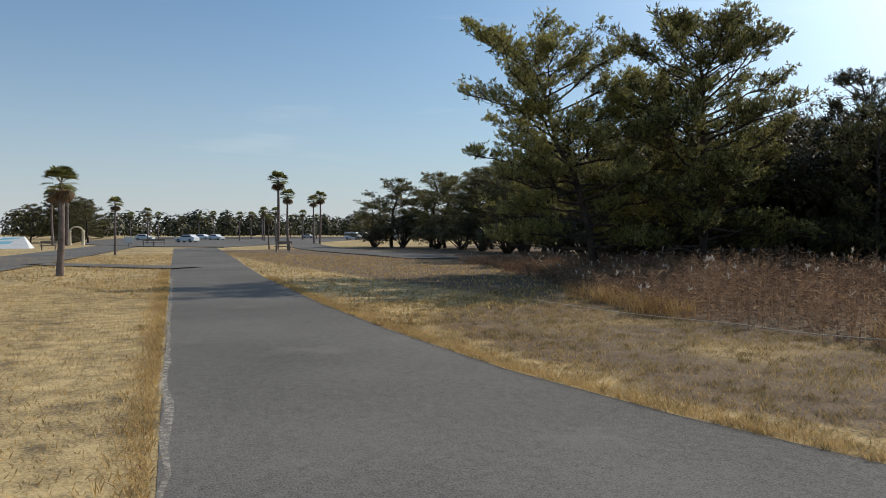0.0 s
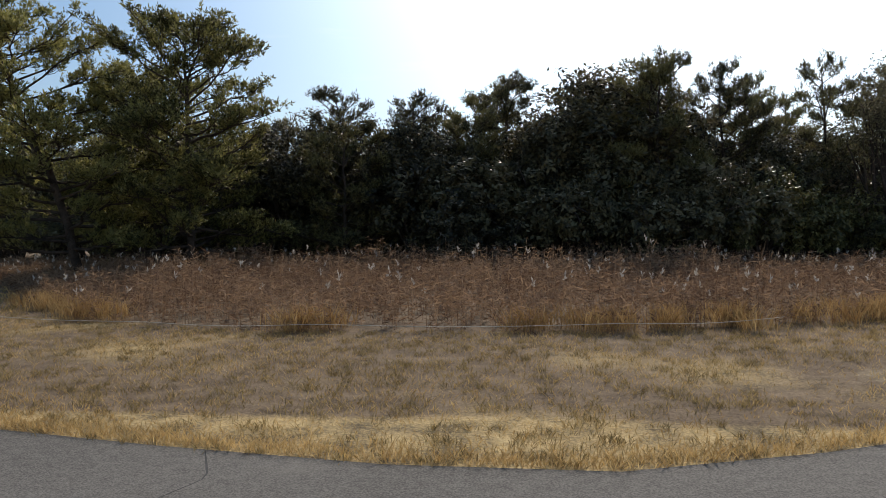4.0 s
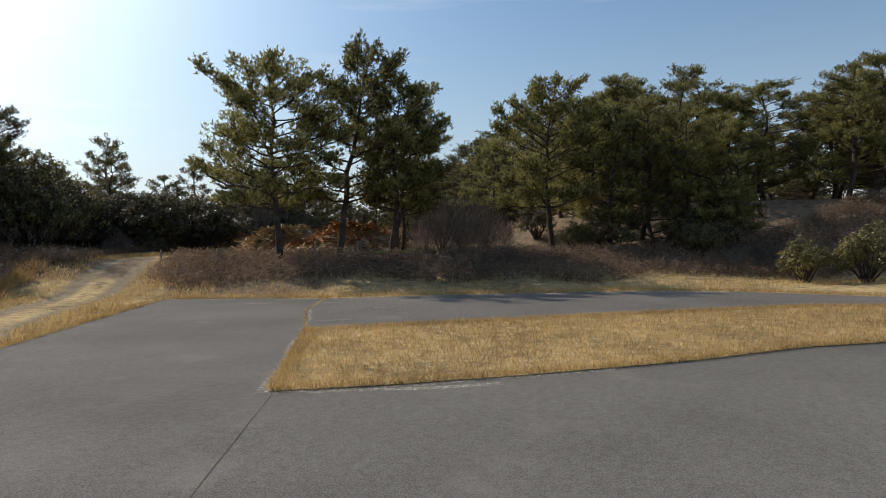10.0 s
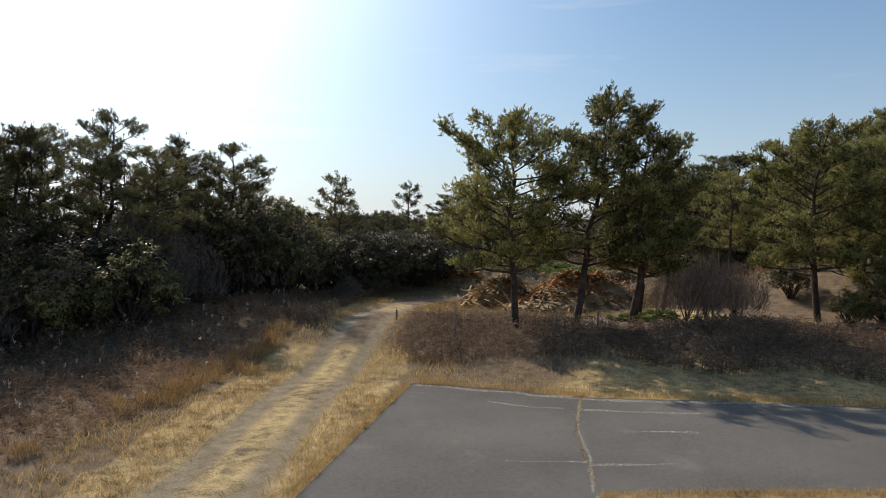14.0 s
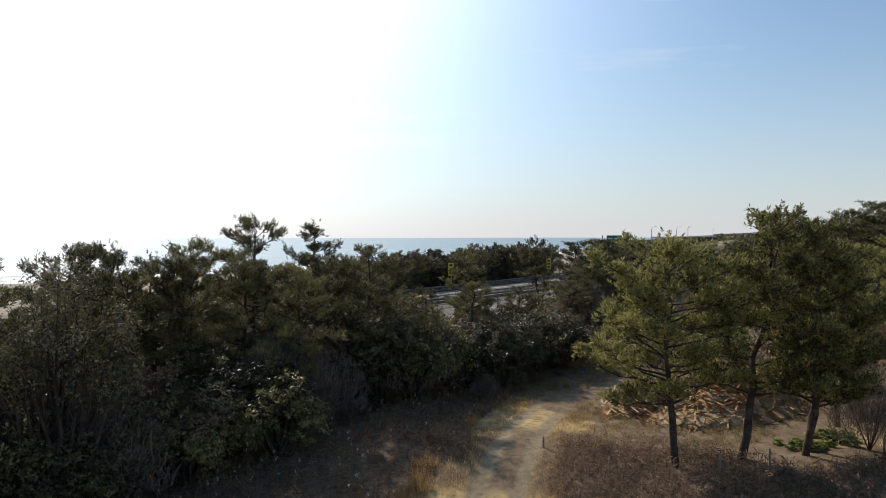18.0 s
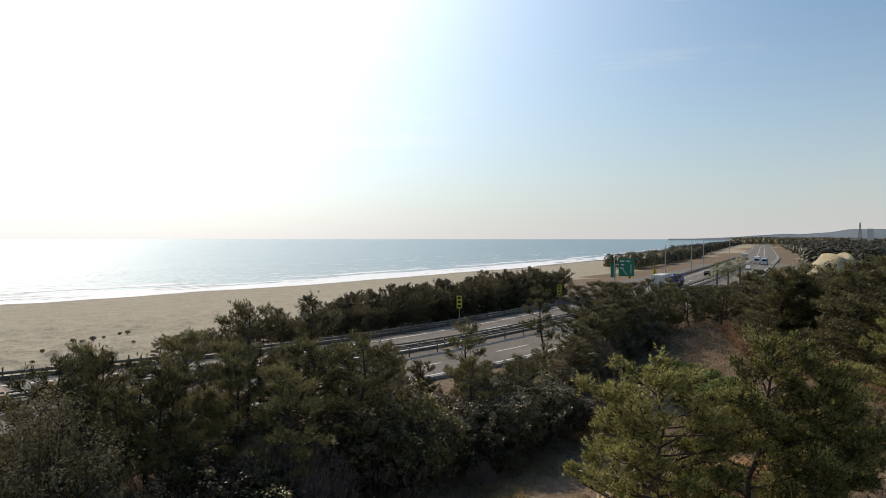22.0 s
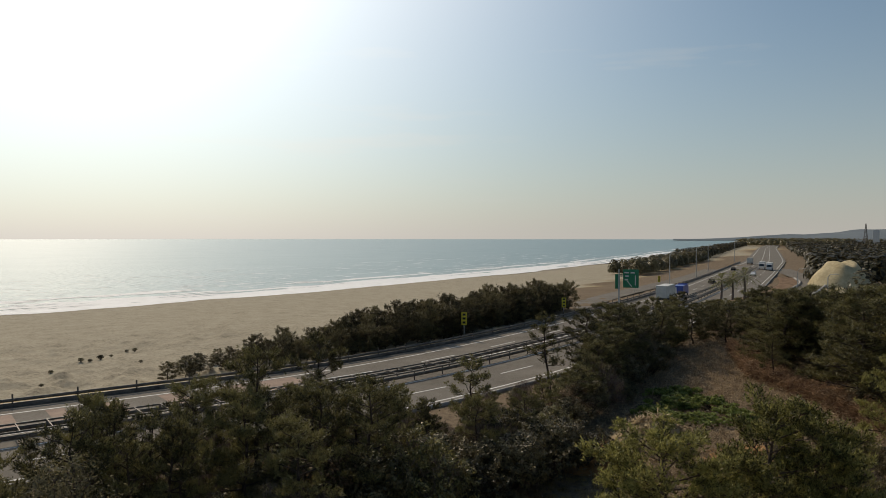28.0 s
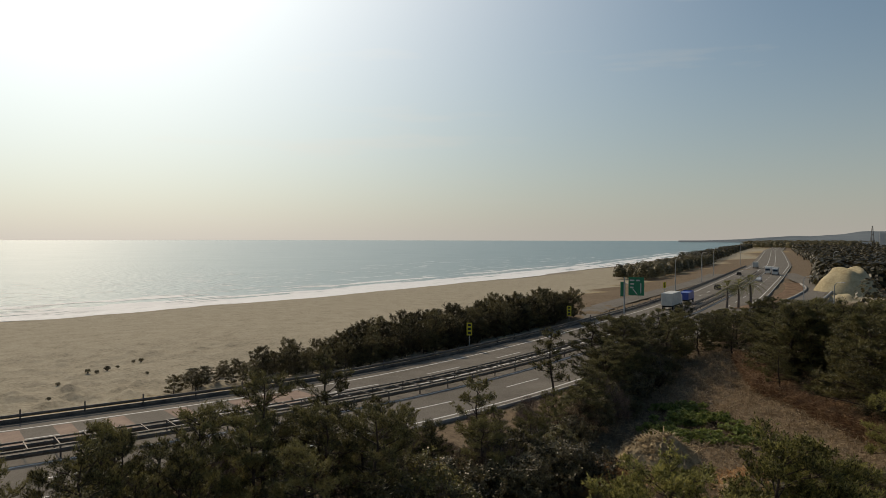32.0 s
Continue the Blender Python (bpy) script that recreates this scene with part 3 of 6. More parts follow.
highway = tagged(new("highway", mesh_of("highway", *strip(-11.2, 11.0, 2.05), M_HIGHWAY)), "grey coastal highway with two carriageways", "highway", kind="structure")
for a, x0, x1 in ((8.6, -28, 1450), (-9.8, -28, 1450), (1.7, -28, 1450), (-2.3, -28, 1450)):
    part("edge_line", mesh_of("edge_line", *strip(a - 0.12, a + 0.12, 2.058, x0, x1), M_PAINT), highway, "solid white edge line")
dash = mesh_of("dash", [(0, -0.1, 0), (6, -0.1, 0), (6, 0.1, 0), (0, 0.1, 0)], [(0, 1, 2, 3)], M_PAINT)
for off in (5.0, -6.0):
    for x in np.arange(-24, 300, 14.0):
        px, py, turn = along(x, off)
        d = part("lane_dash", dash, highway); d.matrix_basis = pose(px, py, 2.06, 0, 0, turn)
for x0, x1 in ((17, 18.6), (21, 22.4), (25, 26.6), (30, 32), (34, 47)):
    part("red_patch", mesh_of("red_patch", *strip(2.4, 8.2, 2.056, x0, x1), M_RED) if x1 - x0 > 4 else
         mesh_of("red_patch", [(*along(x, o)[:2], 2.064) for x, o in ((x0, 2.4), (x1, 2.4), (x1, 8.2), (x0, 8.2))], [(0, 1, 2, 3)], M_RED), highway, "worn red coating on the lane")
bars = mesh_of("painted_bars", np.concatenate([np.array([(0, y, 0), (1.6, y, 0), (1.6, y + 0.35, 0), (0, y + 0.35, 0)]) for y in (-1.3, -0.5, 0.3, 1.0)] +
               [np.array([(0.6, -1.3, 0), (0.9, -1.3, 0), (0.9, 1.3, 0), (0.6, 1.3, 0)])]), np.arange(20).reshape(5, 4), material("worn_road_paint", (0.30, 0.29, 0.27), (0.55, 0.54, 0.51), 2.5, 0.8, 0, 12))
for x in (29.5, 33.5, 37.5, 41.5, 45.5):
    for off in (3.4,):
        px, py, turn = along(x, off)
        d = part("painted_marking", bars, highway, "worn white road marking"); d.matrix_basis = pose(px, py, 2.062, 0, 0, turn)

post_v, post_f = tube([(0, 0, 0), (0, 0, 0.4), (0, 0, 0.85)], [0.07, 0.07, 0.07], 6)
post_me = mesh_of("post", post_v, post_f, M_STEEL)
for off, z0 in ((0.9, 2.0), (-1.6, 2.0)):
    rail = thing("guard_rail", "double steel guard rail on the highway median", "guard rail", "median guard rails")
    for zb, zt in ((2.42, 2.72), (2.85, 2.98)):
        part("rail", mesh_of("rail", *bar(off - 0.06, off + 0.06, zb, zt, -28, 330), M_STEEL), rail, "weathered steel rail")
    for x in np.arange(-28, 220, 4.0):
        px, py, turn = along(x, off)
        p = part("post", post_me, rail); p.matrix_basis = pose(px, py, 2.05)
rungs = thing("median_ladder_panel", "row of anti-glare bars between the median rails", "glare screen")
rung_me = mesh_of("bar", [(-0.04, -1.2, 0), (0.04, -1.2, 0), (0.04, 1.2, 0), (-0.04, 1.2, 0), (-0.04, -1.2, 0.08), (0.04, -1.2, 0.08), (0.04, 1.2, 0.08), (-0.04, 1.2, 0.08)],
                  [(0, 3, 2, 1), (4, 5, 6, 7), (0, 1, 5, 4), (1, 2, 6, 5), (2, 3, 7, 6), (3, 0, 4, 7)], M_STEEL)
for x in np.arange(-20, 130, 2.0):
    px, py, turn = along(x, -0.35)
    p = part("bar", rung_me, rungs); p.matrix_basis = pose(px, py, 2.9, 0, 0, turn)
wall = thing("sea_barrier", "low grey crash barrier along the beach side", "crash barrier")
part("wall", mesh_of("wall", *bar(11.0, 11.3, 1.9, 2.4, -28, 400), M_STEEL), wall)
part("rail", mesh_of("rail", *bar(10.85, 10.98, 2.55, 2.8, -28, 400), M_STEEL), wall, "weathered steel rail")
for x in np.arange(-26, 200, 5.0):
    px, py, turn = along(x, 10.95)
    p = part("post", post_me, wall); p.matrix_basis = pose(px, py, 2.3)
kerb = tagged(new("kerb", mesh_of("kerb", *bar(-11.4, -11.15, 1.9, 2.3, -28, 400), M_CONCRETE)), "low concrete kerb beside the highway", "kerb", kind="structure")


def ribbon(points, width, z, mat, name, label, category="road"):
    P = np.array(points, float)
    for _ in range(3):
        q = np.empty((2 * len(P) - 2, 2)); q[0::2] = P[:-1] * 0.75 + P[1:] * 0.25; q[1::2] = P[:-1] * 0.25 + P[1:] * 0.75
        P = np.concatenate([P[:1], q, P[-1:]])
    d = np.gradient(P, axis=0); d /= np.linalg.norm(d, axis=1)[:, None]
    nrm = np.stack([-d[:, 1], d[:, 0]], -1) * width / 2
    n = len(P)
    if z is None:
        za, zb = height(*(P - nrm).T) + 0.06, height(*(P + nrm).T) + 0.06
    else:
        za = zb = np.full(n, z)
    v = np.concatenate([np.c_[P - nrm, za], np.c_[P + nrm, zb]])
    i = np.arange(n - 1)
    return tagged(new(name, mesh_of(name, v, np.stack([i, i + 1, n + i + 1, n + i], -1), mat)), label, category, kind="structure")


ribbon([(150, 74), (177, 80.5), (216, 93), (256, 107), (275, 120), (330, 152)], 8, 2.09, M_HIGHWAY, "slip_road", "grey slip road curving beside the highway")
ribbon([(262, 119), (232, 104), (205, 94), (178, 86), (160, 83)], 5, 2.12, M_REED, "verge", "dry grass verge between slip road and highway")
ribbon([(108, 90), (125, 99), (150, 110), (190, 124), (240, 142), (300, 168)], 6, 2.09, M_HIGHWAY, "beach_ramp", "grey ramp road on the beach side of the highway")
for pts in ([(152, 69.5), (180, 76.3), (218, 88.5), (259, 102), (281, 117)], [(160, 80.5), (178, 83.8), (205, 91.5), (235, 101.5), (258, 114)]):
    w = ribbon(pts, 0.5, 2.5, M_CONCRETE, "ramp_wall", "pale concrete ramp wall", "wall")
    sol = w.modifiers.new("thickness", "SOLIDIFY"); sol.thickness = 0.8

# ---- sea edge ----
M_FOAM = material("sea_foam", (0.80, 0.81, 0.80), (0.92, 0.92, 0.91), 0.5, 0.8, 0.2, 3)
fv, ff, o = [], [], 0
fr = np.random.default_rng(31)
for k in range(620):
    x = fr.uniform(0, 1) ** 2 * 900 + 10 if k % 2 else fr.uniform(-20, 330)
    row = fr.choice([0, 0, 0, 0, 1, 1, 1, 2, 2, 3], 1)[0]
    y = curve_y(SHORE, x) + (-3, 5, 14, 30)[row] + fr.normal(0, 2.2)
    s = float(curve_y(SHORE, x + 5) - curve_y(SHORE, x - 5)) / 10
    n = 7; L = fr.uniform(4, 16) * (1 + x / 250); w = fr.uniform(0.6, 2.4) * (1.5 if row == 0 else 1.0)
    u = np.linspace(-1, 1, n)
    cx, cy = x + u * L, y + u * L * s + fr.normal(0, 0.5, n)
    ww = w * (1 - u * u) ** 0.5 * fr.uniform(0.6, 1.4, n) + 0.02
    fv += [np.c_[cx, cy + e * ww, np.maximum(height(cx, cy + e * ww), -0.99) + 0.02 + k * 0.00005] for e in (-1, 1)]
    i = np.arange(n - 1)
    ff.append(np.stack([i, i + 1, n + i + 1, n + i], -1) + o); o += 2 * n
tagged(new("surf", mesh_of("surf", np.concatenate(fv), np.concatenate(ff), M_FOAM)), "white surf breaking along the shore", "surf", kind="stuff")

# white streaks farther out: foam crests, and glints of light drawn as strips
cv, cf, o = [], [], 0
for k in range(520):
    x = fr.uniform(0, 1) ** 1.6 * 600 - 20
    y = float(curve_y(SHORE, x)) + 8 + fr.uniform(0, 1) ** 1.7 * 150
    s = float(curve_y(SHORE, x + 5) - curve_y(SHORE, x - 5)) / 10
    u = np.linspace(-1, 1, 5)
    L, w = fr.uniform(1.2, 5.0) * (1 + x / 300), fr.uniform(0.25, 0.75)
    cx, cy = x + u * L, y + u * L * s + fr.normal(0, 0.2, 5)
    ww = w * (1 - u * u) ** 0.5 + 0.02
    cv += [np.c_[cx, cy + e * ww, np.full(5, -0.985 + k * 0.00004)] for e in (-1, 1)]
    i = np.arange(4)
    cf.append(np.stack([i, i + 1, 6 + i, 5 + i], -1) + o); o += 10
tagged(new("wave_crest_foam", mesh_of("wave_crest_foam", np.concatenate(cv), np.concatenate(cf), M_FOAM)), "small white crests and painted glints on the sea", "waves", kind="stuff")

# ---- leaves and blades ----
M_OLIVE = material("olive_leaf", (0.09, 0.085, 0.03), (0.36, 0.31, 0.115), 0.6, 0.45, 0, 6, 0.4, 0.45, 0.32, 0.15)
M_RUSSET = material("russet_leaf", (0.10, 0.07, 0.045), (0.34, 0.245, 0.145), 0.6, 0.7, 0, 6, 0.2, 0.5, 0.35, 0.3)
M_GREEN = material("fresh_green_leaf", (0.10, 0.13, 0.035), (0.30, 0.35, 0.09), 0.6, 0.6, 0, 6, 0.25, 0.5, 0.35)
M_GREY = material("silver_leaf", (0.07, 0.064, 0.036), (0.26, 0.225, 0.125), 0.6, 0.7, 0, 6, 0.12, 0.4, 0.34)
M_TWIG = material("bare_twig", (0.11, 0.08, 0.066), (0.28, 0.215, 0.175), 0.8, 0.9, 0, 6, 0.2, 0.5)
M_PLUME = material("pale_seed_head", (0.42, 0.36, 0.29), (0.62, 0.56, 0.48), 2.0, 0.9, 0, 9, 0.1, 0.4, 0.3)
M_WEED_PURPLE = material("brown_heath_weed", (0.14, 0.095, 0.068), (0.34, 0.24, 0.165), 0.5, 0.9, 0, 6, 0.15, 0.5, 0.3)
M_FIELD = material("pale_field_straw", (0.21, 0.155, 0.10), (0.47, 0.37, 0.245), 0.35, 0.9, 0, 5, 0.15, 0.5, 0.3)
M_ORANGE = material("orange_dry_grass", (0.32, 0.19, 0.075), (0.56, 0.38, 0.17), 0.7, 0.85, 0, 7, 0.15, 0.5, 0.3)


def blades(xy, high, wide, lean, r, base=None):
    """Leaning blades, one kite each, on the ground."""
    n = len(xy)
    z = height(xy[:, 0], xy[:, 1]) if base is None else np.full(n, base)
    p = np.c_[xy, z - 0.01]
    hh = (high * r.uniform(0.55, 1.25, n))[:, None]
    a = r.uniform(0, 6.283, n)
    d = np.c_[np.cos(a), np.sin(a), np.zeros(n)] * (lean * r.uniform(0.2, 1.6, n))[:, None]
    tip = p + (d + [0, 0, 1]) * hh
    b = r.uniform(0, 6.283, n)
    side = np.c_[np.cos(b), np.sin(b), np.zeros(n)] * wide / 2
    mid = p + (d * 0.35 + [0, 0, 0.5]) * hh
    v = np.stack([p, mid - side, tip, mid + side], 1).reshape(-1, 3)
    return v, np.arange(4 * n).reshape(-1, 4)


def inside(poly, x, y):
    P = np.array(poly, float)
    c = np.zeros(len(x), bool)
    for (ax, ay), (bx, by) in zip(P, np.roll(P, 1, 0)):
        hit = ((ay > y) != (by > y)) & (x < (bx - ax) * (y - ay) / (by - ay + 1e-12) + ax)
        c ^= hit
    return c


def spread(n, x0, x1, y0, y1, r, keep):
    x, y = r.uniform(x0, x1, n), r.uniform(y0, y1, n)
    k = keep(x, y)
    return np.c_[x, y][k]


def edge_points(points, per_metre, width, r, inward=0.0):
    out = []
    for (ax, ay), (bx, by) in zip(points[:-1], points[1:]):
        L = math.hypot(bx - ax, by - ay); n = int(L * per_metre)
        u = r.uniform(0, 1, n); o = np.abs(r.normal(0, width, n)) - inward
        out.append(np.c_[ax + (bx - ax) * u - (by - ay) / L * o, ay + (by - ay) * u + (bx - ax) / L * o])
    return np.concatenate(out)


def stuff(name, pieces, mat, label, category):
    v, f = joined(pieces)
    return tagged(new(name, mesh_of(name, v, f, mat)), label, category, kind="stuff")


r1 = np.random.default_rng(11)
lot_x = lambda x, y: ~inside(LOT, x, y)
front = lambda x, y: y - curve_y(FRONT, x)
REED = ((-40, 35), (-26, 28.5), (-23, 25.7), (-18.3, 21.8), (-14.5, 17.9), (-9.8, 13.2), (-7, 12.1), (-4, 11.8), (1, 11.8), (4.2, 13.0), (8, 14.9), (12, 17.5), (15.4, 19.6), (20, 22.0), (28, 26.7), (38, 31.5))
reed_in = lambda x, y: y - curve_y(REED, x)
# fringe along the asphalt
north = LOT[3:17]
fringe = [blades(edge_points(north, 420, 0.2, r1), 0.09, 0.009, 0.9, r1), blades(edge_points(LOT[16:24], 260, 0.4, r1), 0.14, 0.015, 0.8, r1),
          blades(spread(16000, 6, 12.5, -4, 2.4, r1, lot_x), 0.085, 0.009, 0.8, r1),
          blades(edge_points([(-1.5, -1.7), (-2.5, -1.2), (-7.2, 1.25), (-10.1, 2.75), (-17.2, 6.45), (-34.7, 15.5)], 260, 0.18, r1), 0.085, 0.011, 0.8, r1)]
stuff("grass_fringe", fringe, M_BLADE, "tall golden dry grass fringe along the asphalt edge", "grass")
isl = spread(90000, 13, 30, -10, 9.5, r1, lambda x, y: inside(ISLAND, x, y))
isl_edge = edge_points((ISLAND + ISLAND[:1]), 280, 0.12, r1, 0.04)
stuff("island_grass", [blades(isl, 0.11, 0.013, 0.85, r1, 0.02), blades(isl_edge, 0.12, 0.012, 0.8, r1, 0.015)], M_BLADE, "dense golden dry grass on the traffic island", "grass")
lawn_n = spread(70000, -16, 14, 5, 15, r1, lambda x, y: lot_x(x, y) & (reed_in(x, y) < 0.3) & (rough(x, y, 0.8) + 0.8 * rough(y, x, 0.33, 2) > r1.normal(-0.6, 0.6, len(x))))
lawn_s = spread(70000, -30, -3, -9, 12, r1, lambda x, y: lot_x(x, y) & (y < 4 - x * 0.5))
lawn_f = spread(26000, -60, -12, 8, 42, r1, lambda x, y: lot_x(x, y) & (reed_in(x, y) < 0.3))
lawn_e = spread(26000, 13, 40, 10, 34, r1, lambda x, y: lot_x(x, y) & (reed_in(x, y) < 0.3) & (y > 11 + (x - 12) * 0.6) & (line_distance(TRACK, x, y) > 0.9))
stuff("lawn_grass", [blades(lawn_n, 0.06, 0.010, 0.9, r1), blades(lawn_s, 0.06, 0.013, 0.9, r1), blades(lawn_f, 0.10, 0.05, 0.7, r1), blades(lawn_e, 0.12, 0.018, 0.85, r1)], M_BLADE, "short patchy dry lawn grass", "grass")


M_TUFT = material("olive_dry_tuft", (0.17, 0.125, 0.055), (0.44, 0.325, 0.145), 0.6, 0.85, 0, 9, 0.15, 0.5, 0.35)
mid = spread(8000, -16, 22, 5, 21, r1, lambda x, y: lot_x(x, y) & (reed_in(x, y) < 0.2) & (line_distance(TRACK, x, y) > 1.2))
clump_xy = np.concatenate([c + r1.normal(0, r1.uniform(0.03, 0.09), (int(r1.integers(14, 34)), 2)) for c in mid])
past = lambda x, y: (x - 25) * 0.8 + (y - 13) * 0.6
r_glade = np.random.default_rng(61)
glade = spread(2600, 33, 56, 18, 36, r_glade, lambda x, y: (front(x, y) < 0.5) & (line_distance(TRACK, x, y) > 1.1) & (past(x, y) > 10))
glade_xy = np.concatenate([c + r_glade.normal(0, r_glade.uniform(0.06, 0.2), (int(r_glade.integers(14, 30)), 2)) for c in glade])
stuff("lawn_tufts", [blades(clump_xy, 0.075, 0.008, 0.9, r1), blades(glade_xy, 0.16, 0.02, 0.8, r_glade)], M_TUFT, "small olive brown grass tufts on the worn lawn", "grass")


def stalks(xy, high, r, leaves=14, wide=0.013, leaf=0.085):
    n = len(xy)
    z = height(xy[:, 0], xy[:, 1])
    hh = high * r.uniform(0.6, 1.15, n)
    a = r.uniform(0, 6.283, n); tilt = r.uniform(0, 0.22, n)
    top = np.c_[xy[:, 0] + np.cos(a) * tilt * hh, xy[:, 1] + np.sin(a) * tilt * hh, z + hh]
    root = np.c_[xy, z]
    b = r.uniform(0, 6.283, n); side = np.c_[np.cos(b), np.sin(b), np.zeros(n)] * wide / 2
    v1 = np.stack([root - side, root + side, top + side * 0.3, top - side * 0.3], 1).reshape(-1, 3)
    u = r.uniform(0.04, 1.0, (n, leaves, 1))
    p = root[:, None] * (1 - u) + top[:, None] * u
    d = r.normal(0, 1, (n, leaves, 3)) * [1, 1, 0.6] + [0, 0, 0.25]
    d *= leaf * r.uniform(0.5, 1.3, (n, leaves, 1))
    s = np.cross(d, r.normal(size=(n, leaves, 3))) ; s *= 0.16 * leaf / (np.linalg.norm(s, axis=2)[:, :, None] + 1e-9) * 0.8
    v2 = np.stack([p, p + d * 0.5 - s, p + d, p + d * 0.5 + s], 2).reshape(-1, 3)
    v = np.concatenate([v1, v2])
    return (v, np.arange(len(v)).reshape(-1, 4)), top


bed = spread(46000, -30, 40, 10, 40, r1, lambda x, y: (reed_in(x, y) > 0.3 * rough(x, y, 0.7)) & (front(x, y) < 2.0) & (line_distance(TRACK, x, y) > 2.4) & (rough(x, y, 0.62, 1.0) + 0.7 * rough(y, x, 0.29, 2.0) > -0.95))
deep = np.clip(reed_in(bed[:, 0], bed[:, 1]) / 7, 0, 1)
tall, tops = stalks(bed, np.interp(bed[:, 0], [-20, -12, -4, 5, 12], [0.55, 0.85, 0.9, 0.8, 0.55]) * (0.8 + 0.32 * deep) * (1 + 0.3 * rough(bed[:, 0], bed[:, 1], 1.3) + 0.25 * rough(bed[:, 1], bed[:, 0], 0.5, 2.0)), r1, 16, 0.012, 0.095)
stuff("dry_weed_bed", [tall], M_REED, "dense bed of reddish brown dry weeds", "weeds")
pick = r1.uniform(0, 1, len(tops)) < 0.018 + 0.04 * (rough(tops[:, 0], tops[:, 1], 1.1, 3.0) > 0.3)
hp = tops[pick]
plume = needles(hp, np.tile([0, 0, 1.0], (len(hp), 1)), 8, 0.085, 0.034, r1, 0.8, 0.1)
stuff("seed_heads", [plume], M_PLUME, "pale fluffy seed heads on the dry weeds", "weeds")
tuft_xy = np.concatenate([c + r1.normal(0, 0.17, (110, 2)) for c in [(x + r1.normal(0, 0.3), float(curve_y(REED, x)) + 0.35 + r1.normal(0, 0.3)) for x in np.arange(-13, 30, 0.3) if rough(x, 0.3, 0.9) + rough(x, 1.0, 2.7) > -0.25]])
stuff("orange_grass", [blades(tuft_xy, 0.44, 0.015, 0.55, r1)], M_ORANGE, "orange dry grass tufts before the weed bed", "grass")

zone = lambda x, y: (past(x, y) > 5.0 - 0.9 * ease(-y, -12, -6) + 0.8 * rough(x, y, 1.7)) & (line_distance(TRACK, x, y) > 1.7) & lot_x(x, y)
heath = spread(46000, 26, 56, -8, 30, r1, lambda x, y: zone(x, y) & (past(x, y) < 11 + 2 * rough(x, y, 3)) & (front(x, y) < -3))
tall2, tops2 = stalks(heath, 0.46, r1, 6, 0.02, 0.14)
stuff("heath_weeds", [tall2], M_WEED_PURPLE, "greyish brown weeds below the pines", "weeds")
gold = spread(46000, 24, 50, -14, 26, r1, lambda x, y: (past(x, y) > 0.0) & (past(x, y) < 6.4) & lot_x(x, y) & (line_distance(TRACK, x, y) > 1.2))
verge = spread(64000, 6, 35, 9, 33, r1, lambda x, y: lot_x(x, y) & (rough(x, y, 0.9, 1.0) + 0.7 * rough(y, x, 0.4, 2.0) > -0.25 - 0.6 * (line_distance(TRACK, x, y) < 2.0)) & (line_distance(TRACK, x, y) > 1.0) & (line_distance(TRACK, x, y) < 3.9 + 0.6 * rough(x, y, 1.4)))
crown_of_track = spread(4500, 6, 42, 9, 33, r1, lambda x, y: line_distance(TRACK, x, y) < 0.45)
stuff("gold_grass_strip", [blades(gold, 0.2, 0.016, 0.75, r1), blades(verge, 0.2, 0.018, 0.8, r1), blades(crown_of_track, 0.08, 0.016, 0.9, r1)], M_BLADE, "golden grass strip beside asphalt and track", "grass")
field = spread(26000, 44, 125, 14, 64, r1, lambda x, y: (front(x, y) < 3) & (x > 44))
f1, _ = stalks(field, 0.45, r1, 4, 0.05, 0.28)
stuff("field_weeds", [f1], M_FIELD, "dry brown field weeds and litter", "weeds")
fe = edge_points([(60, 11), (66, 20), (69.4, 24.6), (73.4, 29.8), (78.7, 36), (83.4, 42.3), (97.8, 52.3)][::-1], 150, 1.7, r1)
f2, _ = stalks(fe, 1.5, r1, 6, 0.03, 0.3)
stuff("field_edge_reeds", [f2], M_REED, "tall brown grass along the field edge", "grass")

# ---- trees of the wood ----
def light_pine(h, spread_, bare, seed, label="dark green black pine of the coastal wood", limbs=24, **kw):
    root = thing("pine_tree", label, "pine tree", "pines of the coastal wood")
    (tv, tf), (cv, cf) = pine_parts(h, spread_, bare, seed, limbs=limbs, per=12, long=0.145, wide=0.032, shoots=8, forks=3.5, **kw)
    part("trunk", mesh_of("trunk", tv, tf, M_BARK, True), root, "dark bare pine trunk and limbs")
    part("crown", mesh_of("crown", cv, cf, M_PINE), root, "dark green needle clumps")
    return root


def hero(x, y, h, spread_, bare, seed, turn=0, lean=0.0, **kw):
    root = pine("pine_tree", "large black pine with open layered crown of needles", h, spread_, bare, seed, lean=lean, **kw)
    root.matrix_basis = pose(x, y, at_ground(x, y) - 0.05, 0, 0, turn)
    return tagged(root, group="single pines by the asphalt")


hero(31.6, 18.9, 8.5, 3.6, 0.27, 101, 30, limbs=44, mat=M_PINE_LIT)
hero(33.9, 17.5, 9.4, 3.0, 0.27, 102, -64, 0.15, limbs=40, mat=M_PINE_LIT)
hero(36.0, 16.0, 8.3, 2.6, 0.26, 103, -64, 0.11, limbs=34, mat=M_PINE_LIT)
hero(36.9, 16.2, 7.0, 2.2, 0.30, 104, -40, 0.10, limbs=28, mat=M_PINE_LIT)
hero(43.2, 10.3, 9.0, 3.4, 0.25, 105, 50, limbs=44, mat=M_PINE_LIT)
hero(-13.9, 26.3, 10.6, 4.2, 0.09, 118, 70, limbs=70, shoots=9, top=0.42, mat=M_PINE_LIT)
